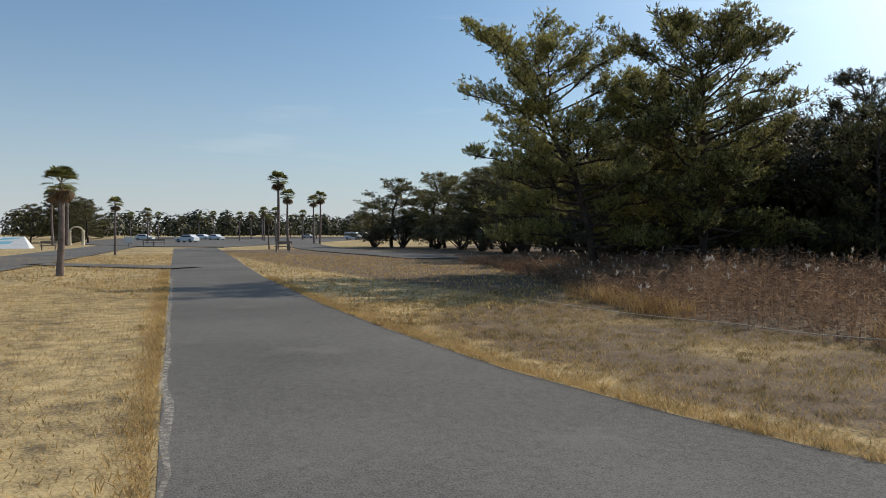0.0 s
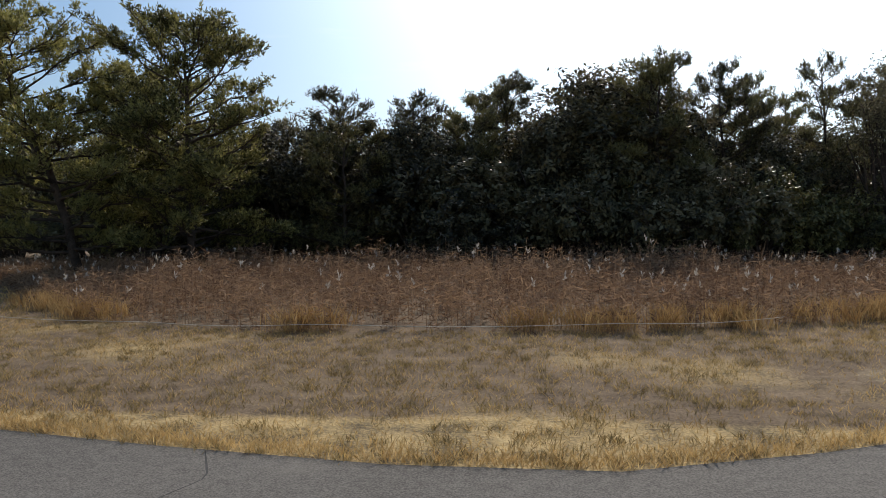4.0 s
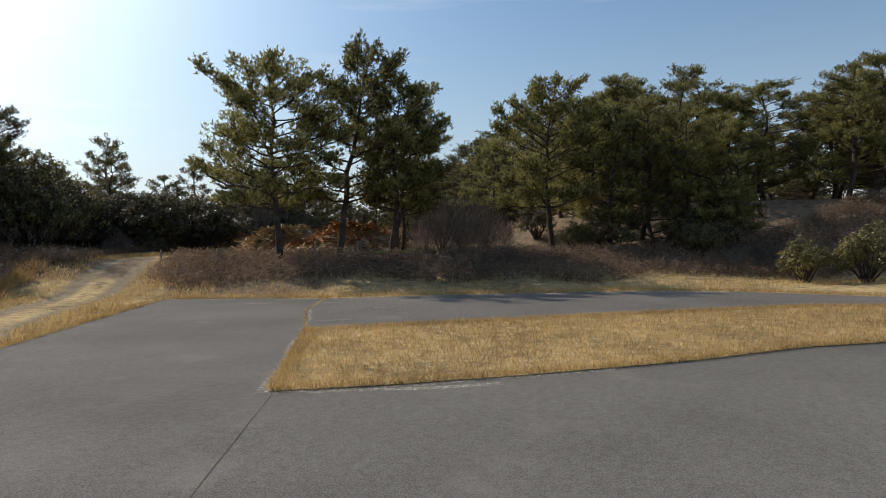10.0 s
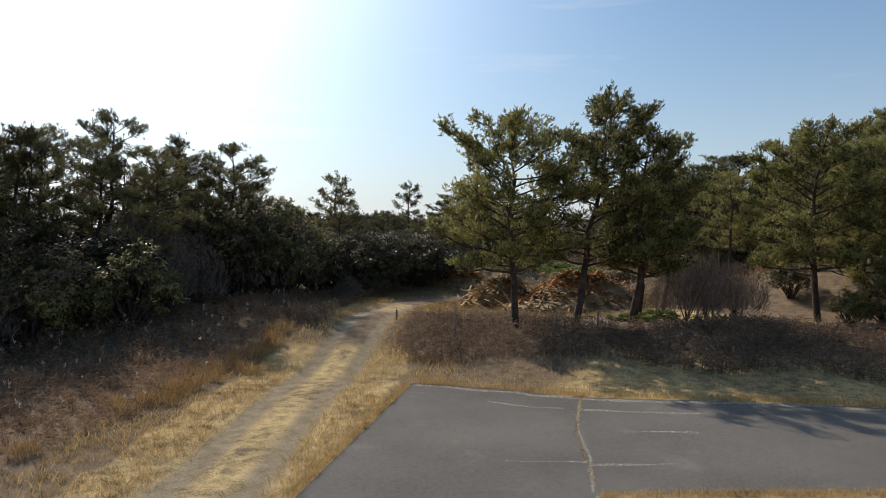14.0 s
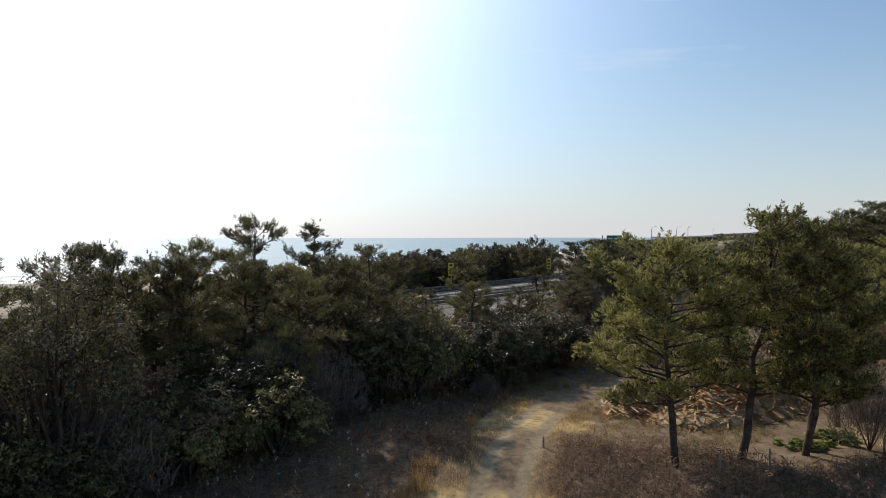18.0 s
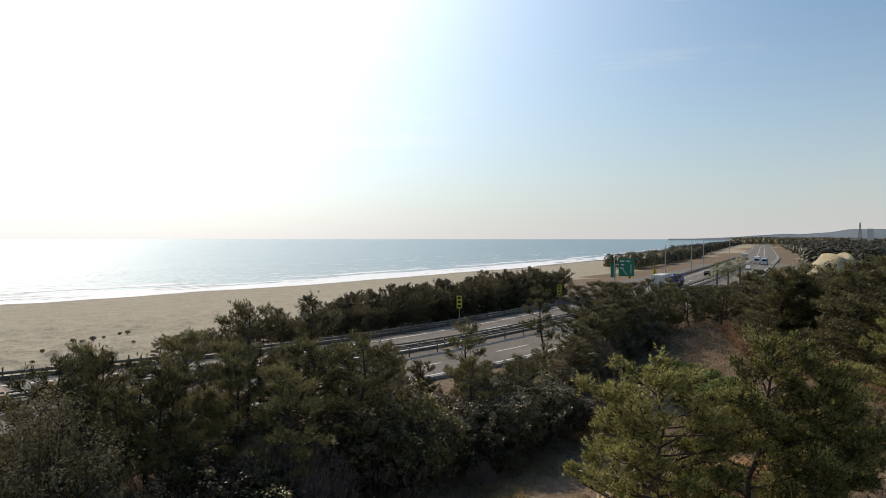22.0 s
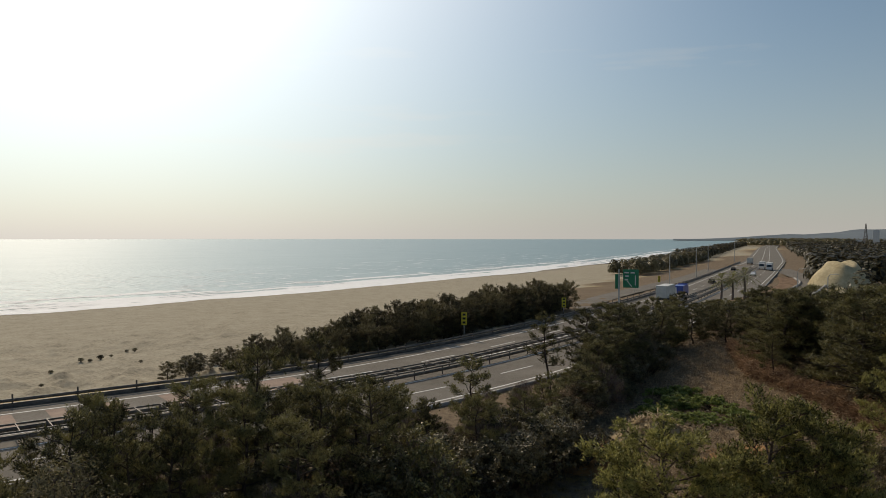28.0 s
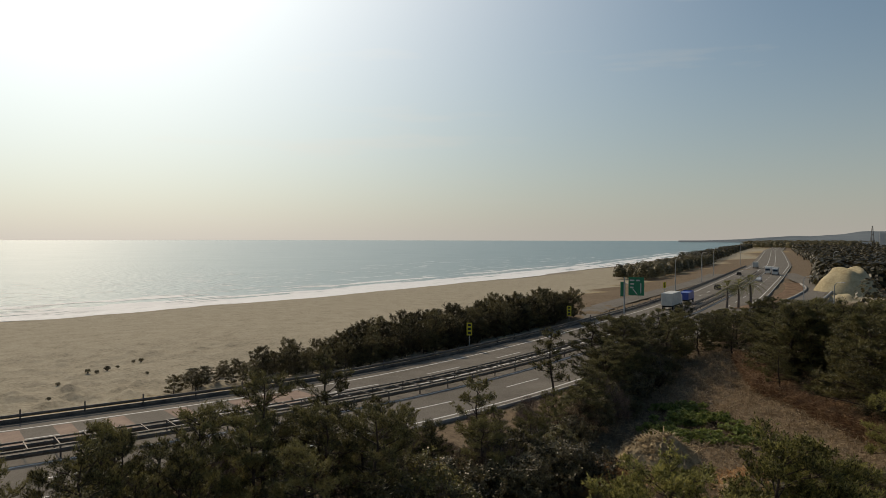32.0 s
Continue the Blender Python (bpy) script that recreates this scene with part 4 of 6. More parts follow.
hero(-17.8, 25.6, 10.9, 4.6, 0.12, 107, 200, 0.31, limbs=62, shoots=9, top=0.42, mat=M_PINE_LIT)
hero(-16.8, 29.0, 9.2, 4.4, 0.08, 108, 20, limbs=40, shoots=8, mat=M_PINE_LIT)
hero(-8.6, 30.0, 6.4, 2.6, 0.10, 109, 20, limbs=26)
LP = [light_pine(9.0, 2.7, 0.34, 201, limbs=24, top=0.8, full=0.85), light_pine(9.0, 2.2, 0.45, 202, limbs=19, top=0.85, full=0.9), light_pine(9.0, 3.0, 0.10, 203, limbs=36, top=0.7, full=0.8), light_pine(9.0, 1.9, 0.38, 204, limbs=20, top=0.9, full=0.9)]
CANOPY = ((-90, 0.16), (7.5, 0.2), (8.8, 0.287), (10.1, 0.288), (10.7, 0.222), (13.2, 0.196), (15.8, 0.228), (18, 0.207), (21.2, 0.202), (23.6, 0.189), (25.2, 0.206), (28.6, 0.204), (32.1, 0.202), (35.7, 0.197), (38.8, 0.22), (41, 0.247), (43.3, 0.212), (45.5, 0.211), (47.7, 0.202), (49.9, 0.182), (51, 0.162), (52.5, 0.123), (54.2, 0.099), (57.5, 0.096), (60, 0.1))


def canopy(x, y):
    """Height that a tree of the wood reaches: the canopy falls towards the highway."""
    a = math.degrees(math.atan2(x - 8, y - 4))
    return 16.2 - math.hypot(x - 8, y - 4) * float(np.interp(a, *zip(*CANOPY))) - at_ground(x, y)


def put(proto, x, y, h, ref=9.0, wide=1.0, turn=None):
    s = h / ref
    m = pose(x, y, at_ground(x, y) - 0.05, 0, 0, turn if turn is not None else (x * 37 + y * 91) % 360) @ Matrix.Diagonal((s * wide, s * wide, s, 1))
    return copied(proto, m)


for p, (x, y, h) in zip(LP, ((-9.8, 33.5, 8.6), (-6.0, 33.0, 8.2), (28.4, 38.6, 7.2), (39.8, 38.4, 7.3))):
    s = h / 9.0
    p.matrix_basis = pose(x, y, at_ground(x, y) - 0.05) @ Matrix.Diagonal((s, s, s, 1))
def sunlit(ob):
    """The same pine with lighter needles, sunlight put into their colour."""
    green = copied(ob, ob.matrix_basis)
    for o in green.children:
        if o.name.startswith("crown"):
            o.data = o.data.copy(); o.data.materials[0] = M_PINE_LIT
    green["label"] = "sunlit olive green pine on the open bank"
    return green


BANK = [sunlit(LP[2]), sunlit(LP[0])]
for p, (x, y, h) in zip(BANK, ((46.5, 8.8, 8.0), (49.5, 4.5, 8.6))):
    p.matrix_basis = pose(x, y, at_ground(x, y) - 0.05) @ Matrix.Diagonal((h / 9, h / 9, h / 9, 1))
singles = ((0, -2.4, 38, 9.6), (1, 9.7, 36, 8.2), (1, -13.5, 36, 7.6), (0, 15.3, 35.2, 8.8), (3, 17.1, 34.4, 7.6), (3, 19.0, 36.5, 7.6), (0, 23.2, 36.8, 9.2), (1, 25.5, 39, 8.2),
           (2, 28, 41, 7.4), (3, 32, 43, 6.6), (0, 22, 40, 7.5), (1, 12.5, 39, 8.0), (0, 7, 40, 8.0), (1, 2, 42, 8.4), (2, -5, 42, 8.0), (0, -22, 40, 8.5), (1, -27, 44, 8.5), (2, -32, 50, 8.0),
           (3, 55.0, 46.5, 6.4), (0, 78, 54.5, 6.6), (2, 82, 55.5, 6.4), (0, 88, 57, 6.6), (2, 93, 57.0, 6.4), (0, 99, 60, 6.6),
           (2, 43.4, 7.4, 7.4), (2, 44.3, 5.4, 7.6), (2, 44.7, 4.0, 7.2), (2, 45.3, 2.6, 6.8), (2, 47.2, 6.4, 7.8), (3, 51.5, 42.0, 8.2), (1, 30, 37.5, 7.4), (3, 34, 39.5, 6.9), (1, 36, 38.8, 6.4), (0, 27, 36, 7.6), (1, 46, 43, 6.2), (1, 58.6, 19.8, 8.2), (0, 55.6, 18.2, 7.2), (2, 51, 12, 7.6), (0, 54, 9, 8.2), (2, 45.7, 1.4, 6.2), (1, 56.5, 15.5, 8.6),
           (0, 81.5, 38.5, 5.6), (1, 68.0, 19.5, 6.4), (1, 39.0, 17.0, 6.6), (1, 41.5, 16.8, 6.8))
for k, x, y, h in singles:
    if front(x, y) > 0 and -2 < x < 60:
        h = min(h, max(canopy(x, y) * (1.12 if (x * 7 + y * 3) % 3 < 1 else 1.0), 2.4))
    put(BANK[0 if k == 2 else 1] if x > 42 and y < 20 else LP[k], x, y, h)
put(LP[3], 57.2, 47.6, 7.4)                                # lone pines that stand out at the wood's far end
put(LP[1], 25.0, 39.4, 9.3)
put(LP[3], 31.5, 43.5, 8.6)
put(LP[1], 21.5, 38.5, 8.2)
put(LP[1], 18.8, 34.6, 7.8)
for k, x, y, h in ((2, 60.5, 44.8, 5.4), (0, 57.0, 43.0, 5.2), (2, 54.5, 41.6, 4.6), (2, 64.5, 46.6, 6.4), (2, 63.0, 45.6, 6.0), (2, 67.5, 51.0, 7.0), (2, 70.5, 49.5, 7.4), (0, 72.5, 52.5, 7.2), (2, 75.5, 52.0, 7.0), (0, 69.0, 47.5, 6.0), (2, 66.5, 46.8, 5.4), (2, 96, 56, 4.8), (2, 100, 57.5, 4.6), (2, 104, 59, 4.4), (2, 108, 61, 4.2), (2, 112, 62.5, 4.0), (2, 116, 64, 3.8), (2, 121, 66, 3.5), (2, 126, 67.5, 3.3), (2, 102, 54.5, 5.0), (2, 110, 58, 4.6), (2, 119, 61.5, 4.2), (2, 79.5, 53.0, 6.0), (2, 85, 54, 5.6), (2, 90, 55.5, 5.4)):
    put(LP[k], x, y, h * (1.12 if x > 80 else 0.98), 9.0, 1.4)
r2 = np.random.default_rng(5)
# pines on the bank and inland of the field
n = 0
while n < 140:
    x, y = (r2.uniform(53, 68), r2.uniform(-14, 12)) if n < 24 else ((r2.uniform(66, 112), r2.uniform(12, 60)) if n < 90 else (r2.uniform(66, 160), r2.uniform(-14, 72)))
    edge = np.interp(y, [-14, 10, 17, 23.5, 31, 40.5, 50, 60], [53, 53, 66, 72, 78, 86, 99, 118])
    if x < edge or y > lane_y(x) - 16:
        continue
    top = 16.7 - 0.067 * math.hypot(x - 8, y - 4) if y > 14 else 12.5
    h = min(max(top - at_ground(x, y), 3.6), 12.5) * r2.uniform(0.82, 1.04)
    put(BANK[n % 3 == 0] if n < 24 else LP[2 if n % 3 else int(r2.integers(0, 4))], x, y, h, 9.0, r2.uniform(1.15, 1.6)); n += 1
n = 0
while n < 46:
    x, y = r2.uniform(-30, 58), r2.uniform(28, 56)
    d = math.hypot(x - 8, y - 4)
    if front(x, y) < 3 or y > lane_y(x) - 14:
        continue
    h = canopy(x, y) * r2.uniform(0.86, 1.10) if x > -2 else 8.0 * r2.uniform(0.7, 1.0)
    if h < 2.6:
        continue
    put(LP[int(r2.integers(0, 4))], x, y, min(h, 9.0), 9.0, r2.uniform(0.72, 1.0)); n += 1



SH = [bush("shrub", "dark evergreen shrub with glossy leaves at the wood edge", 4.6, 4.4, 301, leaves=9000, size=0.085, lobes=20),
      bush("shrub", "dense dark green shrub of the wood edge", 5.4, 3.8, 302, leaves=9000, size=0.085, lobes=22),
      bush("shrub", "olive green shrub with yellowish young leaves", 4.2, 4.2, 303, M_OLIVE, leaves=8500, size=0.085, lobes=20),
      bush("shrub", "brownish half-bare shrub of the coastal scrub", 4.4, 4.0, 304, M_RUSSET, leaves=5500, size=0.07, lobes=20, clump=0.3)]


def twig_bush(w, h, seed, count=420):
    r = np.random.default_rng(seed)
    root = thing("bare_shrub", "leafless greyish brown shrub with fine twigs", "shrub", "bare shrubs")
    pcs = []
    for _ in range(12):
        a = r.uniform(0, 6.28); q = np.linspace(0, 1, 5)[:, None]
        e = np.array([np.cos(a) * w * 0.4 * r.uniform(0.2, 1), np.sin(a) * w * 0.4 * r.uniform(0.2, 1), h * r.uniform(0.6, 0.95)])
        pcs.append(tube(e * q + r.normal(0, 0.06, (5, 3)) * q, [0.035, 0.028, 0.02, 0.013, 0.006], 4))
    part("stem", mesh_of("stem", *joined(pcs), M_BARK, True), root)
    n = count * 6
    a, u = r.uniform(0, 6.28, n), np.sqrt(r.uniform(0, 1, n))
    p = np.c_[np.cos(a) * u * w * 0.5, np.sin(a) * u * w * 0.5, h * (0.15 + 0.8 * r.uniform(0, 1, n) * (1 - 0.6 * u * u))]
    up = np.c_[p[:, :2] * 0.5 / w, np.full(n, 0.9)]
    v, f = needles(p, up, 2, 0.42, 0.022, r)
    part("twig_crown", mesh_of("twig_crown", v, f, M_TWIG), root, "tangle of thin bare twigs")
    return root


TB = twig_bush(4.2, 4.0, 401)
GB = bush("vine_thicket", "bright green creeping vine thicket", 4.5, 1.3, 402, M_GREEN, "vines", leaves=3000, size=0.13, lobes=22)
OAK = bush("broadleaf_tree", "large dark evergreen oak with domed crown", 9.4, 8.6, 403, M_LEAF, "tree", leaves=30000, size=0.10, lobes=54, clump=0.34, hollow=0.36, ball=0.66)
POP = bush("broadleaf_tree", "pale broadleaf tree with silvery thin crown", 6.4, 8.4, 404, M_GREY, "tree", leaves=12000, size=0.065, lobes=48, clump=0.42, hollow=0.38, ball=0.75)
BSH = bush("broadleaf_tree", "round glossy evergreen tree beside the track", 6.0, 5.4, 405, M_OLIVE, "tree", leaves=15000, size=0.095, lobes=34, clump=0.26)
for p, x, y in ((SH[3], 33, 37), (SH[0], 5.5, 29), (SH[1], -3, 29), (SH[2], 21.4, 30.2), (TB, 24, 33.8), (GB, 60, 38.5), (OAK, 2.9, 33.6), (POP, 13.8, 31.4), (BSH, 31.0, 33.6)):
    p.matrix_basis = pose(x, y, at_ground(x, y) - 0.1) @ Matrix.Diagonal((1.25 if p == OAK else 1, 1.0, 1.16 if p in (OAK, POP, BSH) else 1, 1))
for x, y, s in ((-12, 33, 0.85), (-5.5, 32.5, 0.8), (-18.5, 36, 0.85), (-24, 38, 0.9), (12, 37.5, 0.72), (0.5, 34, 0.82), (-8.5, 36, 0.85), (8.8, 34.5, 0.7), (4, 36.5, 0.8), (-1, 37, 0.8), (25, 37, 0.5), (-15, 34.5, 0.75), (-21, 37, 0.75), (-3, 33.5, 0.72), (10.5, 33.2, 0.66), (20.5, 34.2, 0.45), (23.5, 35.2, 0.42), (-27, 41, 0.8)):
    placed(OAK, x, y, s, x * 67, s * 1.1)
for k, x in enumerate(np.arange(24, 50, 2.3)):             # full-grown trees close behind the edge
    y = float(curve_y(FRONT, x)) + (2.6, 4.6)[k % 2] + r2.uniform(-0.5, 0.5)
    h = max(canopy(x, y) * r2.uniform(0.8, 1.02), 2.4)
    if k % 3 == 1:
        placed(SH[int(r2.integers(0, 4))], x, y, h / 4.3 * 0.85, x * 50, h / 4.3 * 0.92)
    else:
        put(LP[int(r2.integers(0, 4))], x, y, h, 9.0, 1.1)
for x, y, s in ((64.5, 39.5, 1.2), (67, 37, 1.2), (62, 35.5, 1.0), (70, 41.5, 1.0), (65, 34, 1.1), (63.5, 32.8, 0.8), (67, 42, 1.0), (66, 39, 1.1), (60.5, 37, 1.0), (39.0, 16.0, 0.6), (37.0, 16.6, 0.5)):
    placed(GB, x, y, s, x * 40, s * (0.8 if x > 50 else 0.6))
for x in np.concatenate([np.arange(-26, 40, 1.9), np.arange(40, 92, 1.5)]):                         # the closed edge of the wood
    y = float(curve_y(FRONT, x)) + 2.0 + r2.uniform(-0.3, 1.4)
    h = min(r2.uniform(3.8, 6.0) if x > 6 else r2.uniform(4.0, 6.8), max(canopy(x, y) * 0.95, 2.2) if x > -2 else 9) if x < 45 else r2.uniform(2.8, 5.0)
    proto = TB if x > 12 and r2.uniform() < 0.3 else SH[int(r2.integers(0, 4)) if x > 3 else int(r2.integers(0, 2))]
    placed(proto, x, y, h / 4.3 * r2.uniform(0.85, 1.1), r2.uniform(0, 360), h / 4.3)
n = 0
while n < 150:                                             # undergrowth behind it
    x, y = r2.uniform(-28, 96), r2.uniform(28, 66)
    if front(x, y) < 3.5 or y > lane_y(x) - 13:
        continue
    d = math.hypot(x - 8, y - 4)
    h = min(canopy(x, y) * 0.8 if x < 60 else 5.0, 6.0) * r2.uniform(0.5, 0.95)
    if h < 1.4:
        h = r2.uniform(1.2, 1.8)
    k = r2.uniform()
    if k < (0.6 if x > 8 else 0.25):
        placed(TB, x, y, h / 4.0 * 1.1, r2.uniform(0, 360), h / 4.0)
    else:
        placed(SH[int(r2.integers(0, 4))], x, y, h / 4.3 * 1.15, r2.uniform(0, 360), h / 4.3)
    n += 1
for x, y, s, k in ((36.5, 32.0, 0.42, 1), (39.0, 33.6, 0.5, 3), (41.2, 33.9, 0.45, 0), (43.6, 34.2, 0.5, 3), (45.6, 36.2, 0.5, 1), (34.0, 31.2, 0.35, 3), (47.0, 29.2, 0.3, 3), (40.5, 14.4, 0.8, 3), (42.0, 13.6, 0.7, 3), (38.6, 14.6, 0.7, 3), (47.5, 12.5, 0.55, 0), (43.2, 7.6, 0.6, 1), (44.0, 3.2, 0.7, 1), (42.0, 8.8, 0.5, 2), (42.5, 3.0, 0.5, 0),
                   (38.6, -1.2, 0.55, 2), (39.5, -3.5, 0.7, 2), (56.5, 21, 0.8, 1), (53.5, 20.5, 0.6, 3), (61, 24, 0.5, 1), (57.5, 26.5, 0.45, 1), (74, 48, 0.8, 1), (79, 50, 0.8, 0),
                   (15.6, 31.2, 0.95, 3), (18.0, 31.0, 0.9, 2), (13.6, 30.2, 0.8, 2), (20.0, 31.6, 0.8, 2), (17.0, 33.0, 1.0, 3), (35.0, 33.2, 1.0, 1), (37.6, 33.4, 1.1, 0), (40.2, 33.9, 1.15, 1), (42.6, 34.4, 1.1, 0), (45.0, 34.0, 1.0, 1)):
    placed(TB if k == 3 else SH[k], x, y, s, x * 71, s)
FOOT = ((62, 12), (67, 17), (73, 23.5), (79, 31), (87, 40.5), (100, 50), (118, 60))
for k in range(46):                                        # shrubs under the inland pines
    y = r2.uniform(13, 58)
    x = float(np.interp(y, [p[1] for p in FOOT], [p[0] for p in FOOT])) + r2.uniform(0, 9)
    s = r2.uniform(0.5, 0.95)
    placed(SH[int(r2.integers(0, 4))] if k % 4 else TB, x, y, s * 1.2, r2.uniform(0, 360), s)
for k in range(16):                                        # and below the trees at the field's end
    x = r2.uniform(62, 84)
    y = float(curve_y(FRONT, x)) + r2.uniform(0.5, 5)
    s = r2.uniform(0.55, 0.9)
    placed(SH[int(r2.integers(0, 4))], x, y, s * 1.2, r2.uniform(0, 360), s)
# belt of salt-bent trees between highway and beach
def windbreak(h, spread_, seed, label):
    root = thing("windbreak_tree", label, "tree", "windbreak trees above the beach")
    (tv, tf), (cv, cf) = pine_parts(h, spread_, 0.04, seed, limbs=26, per=6, long=0.17, wide=0.075, forks=2.8, shoots=7)
    part("trunk", mesh_of("trunk", tv, tf, M_BARK, True), root, "dark crooked trunk and limbs")
    part("crown", mesh_of("crown", cv, cf, M_LEAF), root, "dense dark needle clumps")
    return root


BT = [windbreak(4.8, 2.0, 411, "dense dark windbreak tree above the beach"), windbreak(5.0, 1.7, 412, "dark salt-bent windbreak tree"), windbreak(4.9, 2.3, 413, "broad dark windbreak tree")]
xx = [33, 36, 35]
for p, x in zip(BT, xx):
    px, py, _ = along(x, 14.5)
    p.matrix_basis = pose(px, py, at_ground(px, py) - 0.1) @ Matrix.Diagonal((0.5, 0.5, 0.4, 1))
for x in np.arange(36.5, 121, 1.5):
    h = np.interp(x, [36, 40, 48, 57, 68, 78, 88, 102, 114, 121], [0.7, 1.6, 2.9, 3.4, 3.8, 4.5, 5.0, 5.2, 4.9, 4.2]) * r2.uniform(0.8, 1.08)
    for off in (14.9, 17.6, 20.0):
        px, py, _ = along(x + r2.uniform(-0.5, 0.5), off + r2.uniform(-0.5, 0.8))
        placed(BT[int(r2.integers(0, 3))], px, py, max(h, 1.8) / 4.9 * 0.95, r2.uniform(0, 360), h / 4.9 * r2.uniform(0.72, 1.28))
# shrubs on the sand
for x, y, s in ((29.3, 93.5, 0.2), (31.6, 94.2, 0.24), (25.0, 88, 0.16), (34.4, 88.5, 0.14), (37, 99, 0.2), (44.5, 86, 0.16), (22.5, 80, 0.14), (30.2, 93.2, 0.16), (36.2, 99.6, 0.15), (33.0, 95.0, 0.14)):
    placed(SH[0], x + 0.9, y + 1.4, s * 0.8, x * 30, s * 0.8)

# ---- asphalt details ----
M_PALE = material("sandy_dust", (0.38, 0.345, 0.28), (0.56, 0.51, 0.425), 1.2, 0.95, 0, 14, 0.1)
pn_, pl_ = M_PALE.node_tree.nodes, M_PALE.node_tree.links
worn = pn_.new("ShaderNodeTexNoise"); worn.inputs["Scale"].default_value, worn.inputs["Detail"].default_value, worn.inputs["Roughness"].default_value = 13.0, 8.0, 0.75
pl_.new(pn_["Texture Coordinate"].outputs["Object"], worn.inputs["Vector"])
thin = pn_.new("ShaderNodeMapRange"); thin.inputs[1].default_value, thin.inputs[2].default_value, thin.inputs[4].default_value = 0.40, 0.58, 0.72
pl_.new(worn.outputs[0], thin.inputs[0]); pl_.new(thin.outputs[0], pn_["Principled BSDF"].inputs["Alpha"])
M_TAR = material("dark_tar", (0.035, 0.034, 0.032), (0.07, 0.068, 0.064), 2, 0.8, 0, 20, 0.2)


def patch_strip(points, width, z, mat, name, label, seed=1, kind="stuff", ragged=0.5):
    r = np.random.default_rng(seed)
    P = np.array(points, float)
    seg = np.r_[0, np.cumsum(np.linalg.norm(np.diff(P, axis=0), axis=1))]
    n = max(int(seg[-1] / 0.12), 6)
    u = np.linspace(0, seg[-1], n)
    C = np.c_[np.interp(u, seg, P[:, 0]), np.interp(u, seg, P[:, 1])]
    d = np.gradient(C, axis=0); d /= np.linalg.norm(d, axis=1)[:, None] + 1e-9
    nr = np.stack([-d[:, 1], d[:, 0]], -1)
    k = max(n // 5, 4)
    soft = lambda: np.interp(np.arange(n), np.linspace(0, n - 1, k), r.uniform(0, 1, k))[:, None]
    C = C + nr * (soft() - 0.5) * width * 0.9
    w = width * (1 - ragged + 2 * ragged * soft()) / 2
    v = np.concatenate([np.c_[C - nr * w, np.full(n, z)], np.c_[C + nr * w, np.full(n, z)]])
    i = np.arange(n - 1)
    return tagged(new(name, mesh_of(name, v, np.stack([i, i + 1, n + i + 1, n + i], -1), mat)), label, name.replace("_", " "), kind=kind)


patch_strip([(7.9, 2.4), (11, 4.1), (14.0, 5.7)], 0.016, 0.0056, M_TAR, "asphalt_seam", "dark joint in the asphalt with dry weeds", 3)
patch_strip([(19.2, 9.0), (20.8, 9.9), (23, 11.4), (25.7, 12.8)], 0.06, 0.0056, M_PALE, "sandy_seam", "sandy joint in the asphalt", 4)
patch_strip([(13.95, 5.78), (16.5, 7.36), (19.05, 8.88)], 0.13, 0.0064, M_PALE, "sand_line", "pale sand along the island edge", 5)
patch_strip([(13.95, 5.72), (14.85, 4.5), (16.22, 2.95), (17.2, 2.0)], 0.13, 0.0064, M_PALE, "sand_line", "pale sand along the island edge", 6)
patch_strip([(23.85, 17.5), (24.98, 15.15), (25.82, 12.8), (28.32, 9.65), (31.8, 4.4), (32.7, 1.2)], 0.28, 0.0064, M_PALE, "sand_line", "pale sand along the far asphalt edge", 7)
patch_strip([(7.95, 2.5), (7.2, 1.9), (6.5, 1.35)], 0.16, 0.0064, M_PALE, "sand_line", "pale sand along the grass edge", 8)
patch_strip([(-3.2, -0.75), (-7.2, 1.34), (-10.1, 2.84), (-17.2, 6.54), (-30, 13.2)], 0.09, 0.0064, M_PALE, "sand_line", "pale sand along the road edge", 9)
patch_strip([(4.7, 7.0), (4.5, 6.2), (4.7, 5.3), (4.6, 4.6), (4.9, 3.7), (4.6, 2.6)], 0.013, 0.0056, M_TAR, "asphalt_crack", "thin branching crack in the asphalt", 10)
patch_strip([(-3.0, 5.2), (-2.7, 4.6), (-2.9, 4.0)], 0.013, 0.0056, M_TAR, "asphalt_crack", "thin crack in the asphalt", 11)
patch_strip([(16.6, -2.6), (17.4, -3.0), (18.0, -3.7), (18.9, -4.0)], 0.012, 0.0056, M_TAR, "asphalt_crack", "thin crack in the asphalt", 12)
patch_strip([(9.9, 8.9), (10.3, 8.8), (10.8, 8.55)], 0.09, 0.0056, M_TAR, "tar_patch", "small dark tar patch on the asphalt", 13)
patch_strip([(11.0, 8.5), (11.4, 8.3)], 0.07, 0.0056, M_TAR, "tar_patch", "small dark tar patch on the asphalt", 14)
for k, pts in enumerate(([(20.6, 9.8), (21.1, 9.3), (21.9, 8.5)], [(20.8, 9.9), (20.1, 10.6), (19.6, 11.3)], [(24.7, 12.3), (25.3, 11.3), (26.6, 9.6)], [(24.5, 12.6), (24.0, 13.4), (23.7, 14.6)], [(14.2, 5.3), (14.9, 4.1), (15.6, 3.2)], [(22.8, 11.2), (23.6, 10.3), (24.6, 9.0)])):
    patch_strip(pts, 0.11, 0.0060, M_PALE, "sand_streak", "thin streak of blown sand on the asphalt", 30 + k, ragged=0.8)
r3 = np.random.default_rng(17)
seam_xy = np.concatenate([np.c_[np.interp(r3.uniform(0, 1, 420), [0, 0.5, 1], [7.9, 11, 14]), np.zeros(420)]])
